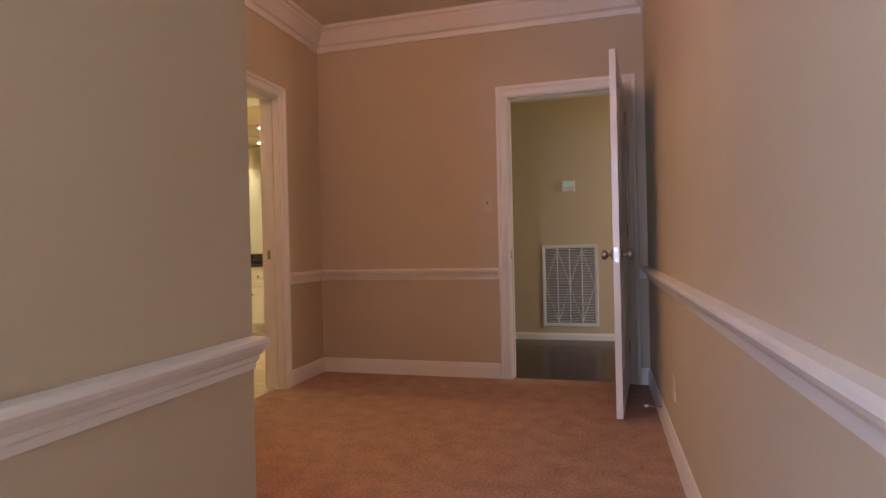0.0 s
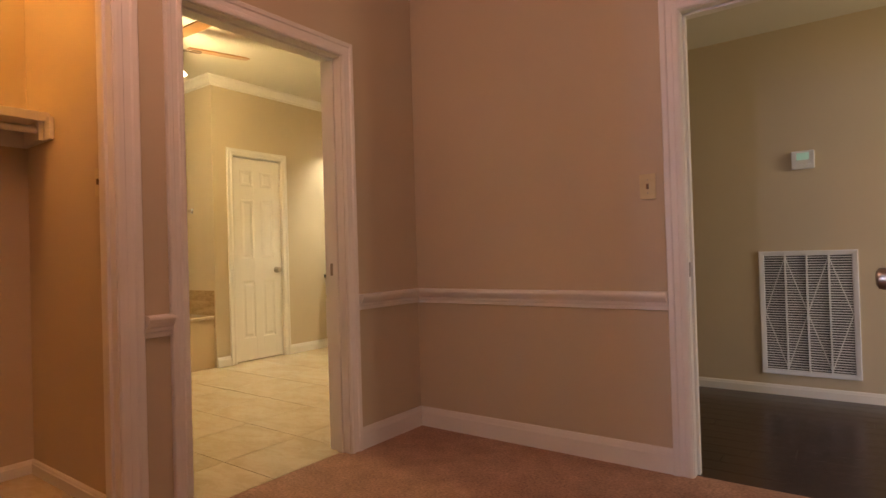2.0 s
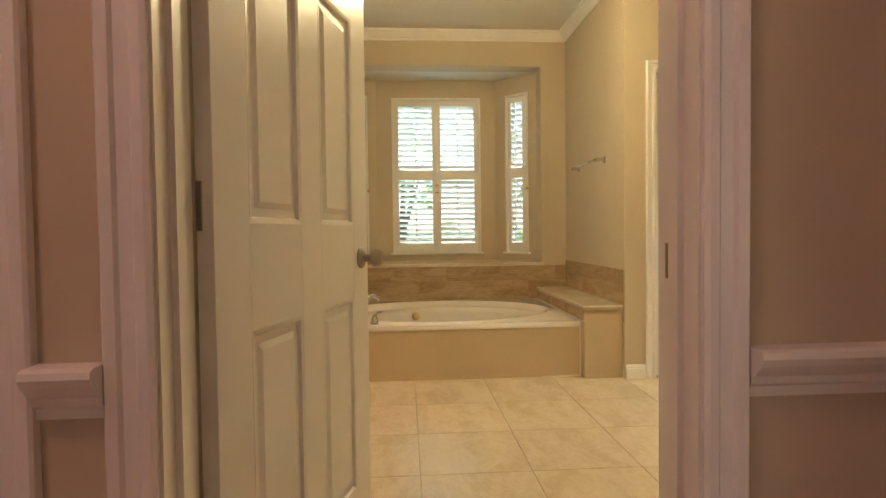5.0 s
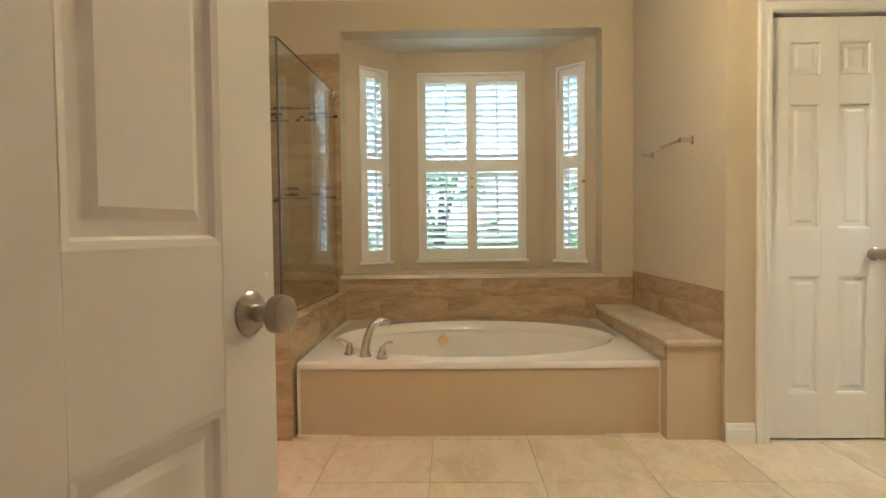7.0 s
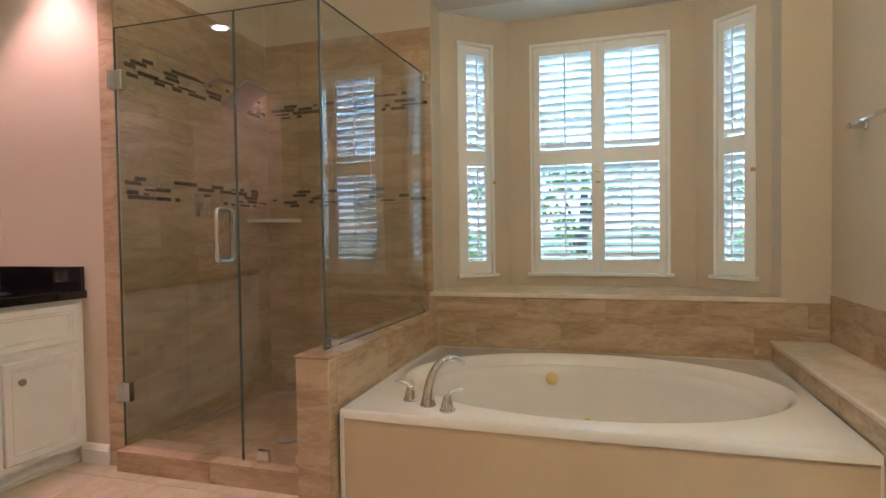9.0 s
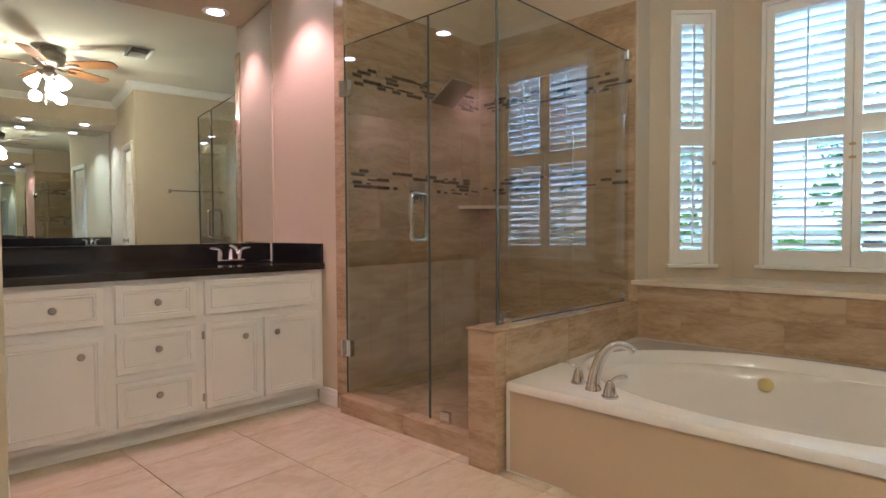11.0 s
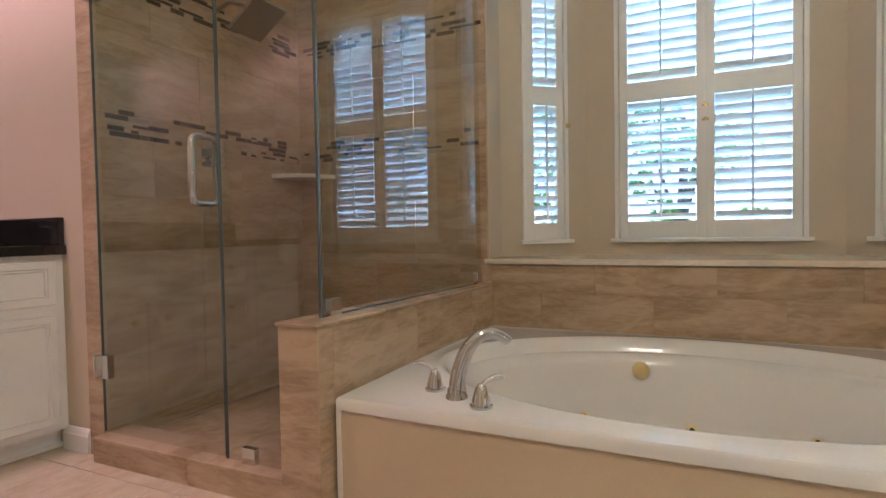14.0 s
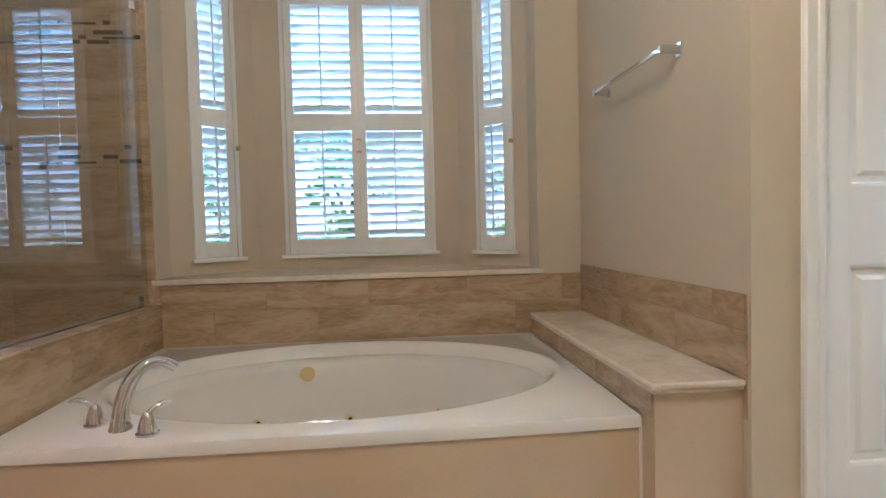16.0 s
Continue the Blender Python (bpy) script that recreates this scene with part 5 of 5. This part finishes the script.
fan = thing("ceiling_fan", "pewter ceiling fan with five oak blades and lit glass shades", "ceiling fan")
fx, fy = FAN
FZ = 0.13
part("canopy", lathe(bmesh.new(), [(0.02, -0.06), (0.055, -0.04), (0.068, -0.012), (0.070, 0)], pose(fx, fy, CT), 28), PEWTER, fan, "", True)
part("downrod", tube(bmesh.new(), [(fx, fy, CT - 0.04), (fx, fy, 2.77)], 0.012), PEWTER, fan, "", True)
part("motor_housing", lathe(bmesh.new(), [(0.05, 2.475), (0.09, 2.490), (0.125, 2.520), (0.138, 2.560), (0.132, 2.600), (0.10, 2.635), (0.05, 2.655), (0.02, 2.665)], pose(fx, fy, FZ), 36), PEWTER, fan, "dark pewter motor housing", True)
part("light_hub", lathe(bmesh.new(), [(0.015, 2.345), (0.035, 2.355), (0.060, 2.385), (0.066, 2.420), (0.045, 2.450), (0.05, 2.478)], pose(fx, fy, FZ), 28), PEWTER, fan, "", True)
for k in range(40):
    bm = bmesh.new()
    box(bm, (0.1325, -0.0045, 2.575), (0.1415, 0.0045, 2.612), 0, pose(fx, fy, FZ, 0, 0, 9 * k))
    part("vent_fin", bm, PEWTER, fan)
for k in range(5):
    m = pose(fx, fy, 2.50 + FZ, 0, 0, 1 + 72 * k)
    bm = bmesh.new()
    outline = [(0.19, -0.052), (0.26, -0.066), (0.50, -0.074), (0.60, -0.072), (0.640, -0.045), (0.645, 0.0), (0.640, 0.045), (0.60, 0.072), (0.50, 0.074), (0.26, 0.066), (0.19, 0.052)]
    lo, hi = [[bm.verts.new(m @ pose(0, 0, 0, 11, 0, 0) @ Vector((x, y, z))) for x, y in outline] for z in (-0.004, 0.004)]
    bm.faces.new(lo[::-1])
    bm.faces.new(hi)
    for i in range(len(outline)):
        bm.faces.new((lo[i], lo[(i + 1) % len(outline)], hi[(i + 1) % len(outline)], hi[i]))
    b = part("blade", bm, BLADE, fan, "warm oak blade")
    bm = iron()
    bmesh.ops.transform(bm, matrix=m, verts=bm.verts)
    part("blade_iron", bm, PEWTER, b, "pewter blade iron")
for k in range(3):
    m = pose(fx, fy, 2.40 + FZ, 0, 0, 100 + 120 * k) @ Matrix.Translation((0.085, 0, -0.01)) @ pose(0, 0, 0, 0, -38, 0)
    part("lamp_arm", tube(bmesh.new(), [m @ Vector((-0.05, 0, 0.03)), m @ Vector((0, 0, 0.01))], 0.014, 10), PEWTER, fan, "", True)
    part("shade", lathe(bmesh.new(), [(0.058, -0.125), (0.056, -0.11), (0.046, -0.07), (0.032, -0.03), (0.022, -0.005), (0.020, 0.0)], m, 24), BULB, fan, "lit frosted bell-shaped glass shade", True)
for dx, dy, z in ((0.03, 0.015, 2.25), (0.018, 0.05, 2.32)):
    pc = part("pull_chain", tube(bmesh.new(), [(fx + dx, fy + dy, 2.38 + FZ), (fx + dx, fy + dy, z + 0.02)], 0.0018, 6), NICKEL, fan)
    part("chain_knob", lathe(bmesh.new(), [(0.003, 0), (0.009, 0.008), (0.007, 0.018), (0.002, 0.024)], pose(fx + dx, fy + dy, z), 12), NICKEL, pc, "", True)

ob = thing("ceiling_vent", "white louvered air vent in the bathroom ceiling", "ceiling vent")
vx, vy = -4.90, 3.50
bm = bmesh.new()
sweep(bm, [(vx - 0.09, vy - 0.17, CT), (vx - 0.09, vy + 0.17, CT), (vx + 0.09, vy + 0.17, CT), (vx + 0.09, vy - 0.17, CT)], [(0, 0), (0, 0.004), (0.02, 0.010), (0.024, 0.004), (0.024, 0)], (0, 0, -1), True)
part("vent_frame", bm, GREYP, ob)
# near-black sheet stands in for the shade of a duct behind the slats
part("vent_shade", boxes(((vx - 0.08, vy - 0.16, CT - 0.003), (vx + 0.08, vy + 0.16, CT - 0.001))), DARK, ob)
for k in range(9):
    bm = bmesh.new()
    box(bm, (-0.075, -0.012, -0.001), (0.075, 0.012, 0.001), 0, pose(vx, vy - 0.14 + 0.035 * k, CT - 0.008, 35 if k < 4 else -35, 0, 0))
    part("vent_slat", bm, GREYP, ob)

# ---------- outside ----------
structure("ground", boxes(((-3000, -3000, -0.7), (3000, 3000, -0.5))), LAWN, "green lawn outside the house", "ground")


def shrub(x, y, base, height, spread, seed, label, name="tree"):
    rnd = random.Random(seed)
    t = thing(name, label, "tree", "trees outside")
    tr = part("trunk", tube(bmesh.new(), [(x, y, -0.55), (x + 0.05, y + 0.03, base * 0.5), (x, y + 0.08, base + height * 0.5)], [0.11, 0.09, 0.03], 10), BARK, t)
    for k in range(5):
        a = k * 1.3 + seed
        part("limb", tube(bmesh.new(), [(x, y + 0.05, base * 0.7 + 0.1 * k), (x + 0.5 * spread * math.cos(a), y + 0.5 * spread * math.sin(a), base + height * (0.35 + 0.1 * k))], [0.04, 0.012], 7), BARK, tr)
    verts, faces = [], []
    clumps = [(x + rnd.gauss(0, spread * 0.42), y + rnd.gauss(0, spread * 0.42), base + rnd.uniform(0, height), rnd.uniform(0.18, 0.42)) for _ in range(42)]
    for cx_, cy_, cz_, cr in clumps:
        for _ in range(110):
            d = Vector((rnd.gauss(0, 1), rnd.gauss(0, 1), rnd.gauss(0, 1))).normalized() * cr * rnd.uniform(0.5, 1)
            p = Vector((cx_, cy_, cz_)) + d
            q = Euler((rnd.uniform(0, 6.3), rnd.uniform(0, 6.3), rnd.uniform(0, 6.3))).to_matrix()
            n0 = len(verts)
            for lx, ly in ((0, -0.055), (0.024, -0.01), (0, 0.06), (-0.024, -0.01)):
                verts.append(p + q @ Vector((lx, ly, 0)))
            faces.append((n0, n0 + 1, n0 + 2, n0 + 3))
    me = bpy.data.meshes.new("crown")
    me.from_pydata(verts, [], faces)
    me.materials.append(LEAF)
    part("crown", me, LEAF, t)
    return t


shrub(-12.5, 3.2, 0.7, 3.4, 1.5, 3, "leafy green garden tree outside the window")
shrub(-13.5, 6.4, 0.6, 3.4, 1.6, 5, "leafy green garden tree outside the window")
shrub(-13.0, 0.2, 0.5, 2.8, 1.4, 8, "leafy green garden tree outside the window")
shrub(-10.5, 8.8, 0.3, 2.8, 1.2, 12, "leafy green garden tree outside the window")

# ---------- floor pieces ----------
meshes = {}
gx0, gy0, px_, py_ = -4.140, 3.345, 0.480, 0.472
for i in range(-5, 5):
    for j in range(-6, 8):
        a0, a1 = gx0 + i * px_, gx0 + (i + 1) * px_
        b0, b1 = gy0 + j * py_, gy0 + (j + 1) * py_
        a0, a1, b0, b1 = max(a0, -5.33), min(a1, W - 0.06), max(b0, SB), min(b1, NB)
        if a1 - a0 < 0.03 or b1 - b0 < 0.03:
            continue
        key = (round(a1 - a0, 3), round(b1 - b0, 3))
        if key not in meshes:
            o = part("floor_tile", boxes(((0.0017, 0.0017, -0.008), (key[0] - 0.0017, key[1] - 0.0017, 0.0)), bevel=0.0012), TILEF, floor_bath)
            meshes[key] = o.data
        else:
            o = part("floor_tile", meshes[key], TILEF, floor_bath)
        o.location = (a0, b0, 0.001)
meshes = {}
rnd = random.Random(4)
for r in range(15):
    x = -2.2 - rnd.uniform(0, 0.9)
    while x < 2.3:
        L = rnd.choice((0.9, 1.2))
        a0, a1 = max(x, -2.2), min(x + L, 2.3)
        if a1 - a0 > 0.05:
            key = round(a1 - a0, 2)
            if key not in meshes:
                o = part("floor_plank", boxes(((0.001, 0.001, -0.006), (key - 0.001, 0.1165, 0.0)), bevel=0.001), WOODF, floor_hall)
                meshes[key] = o.data
            else:
                o = part("floor_plank", meshes[key], WOODF, floor_hall)
            o.location = (a0, Y + 0.03 + r * 0.1175, 0.0)
        x += L
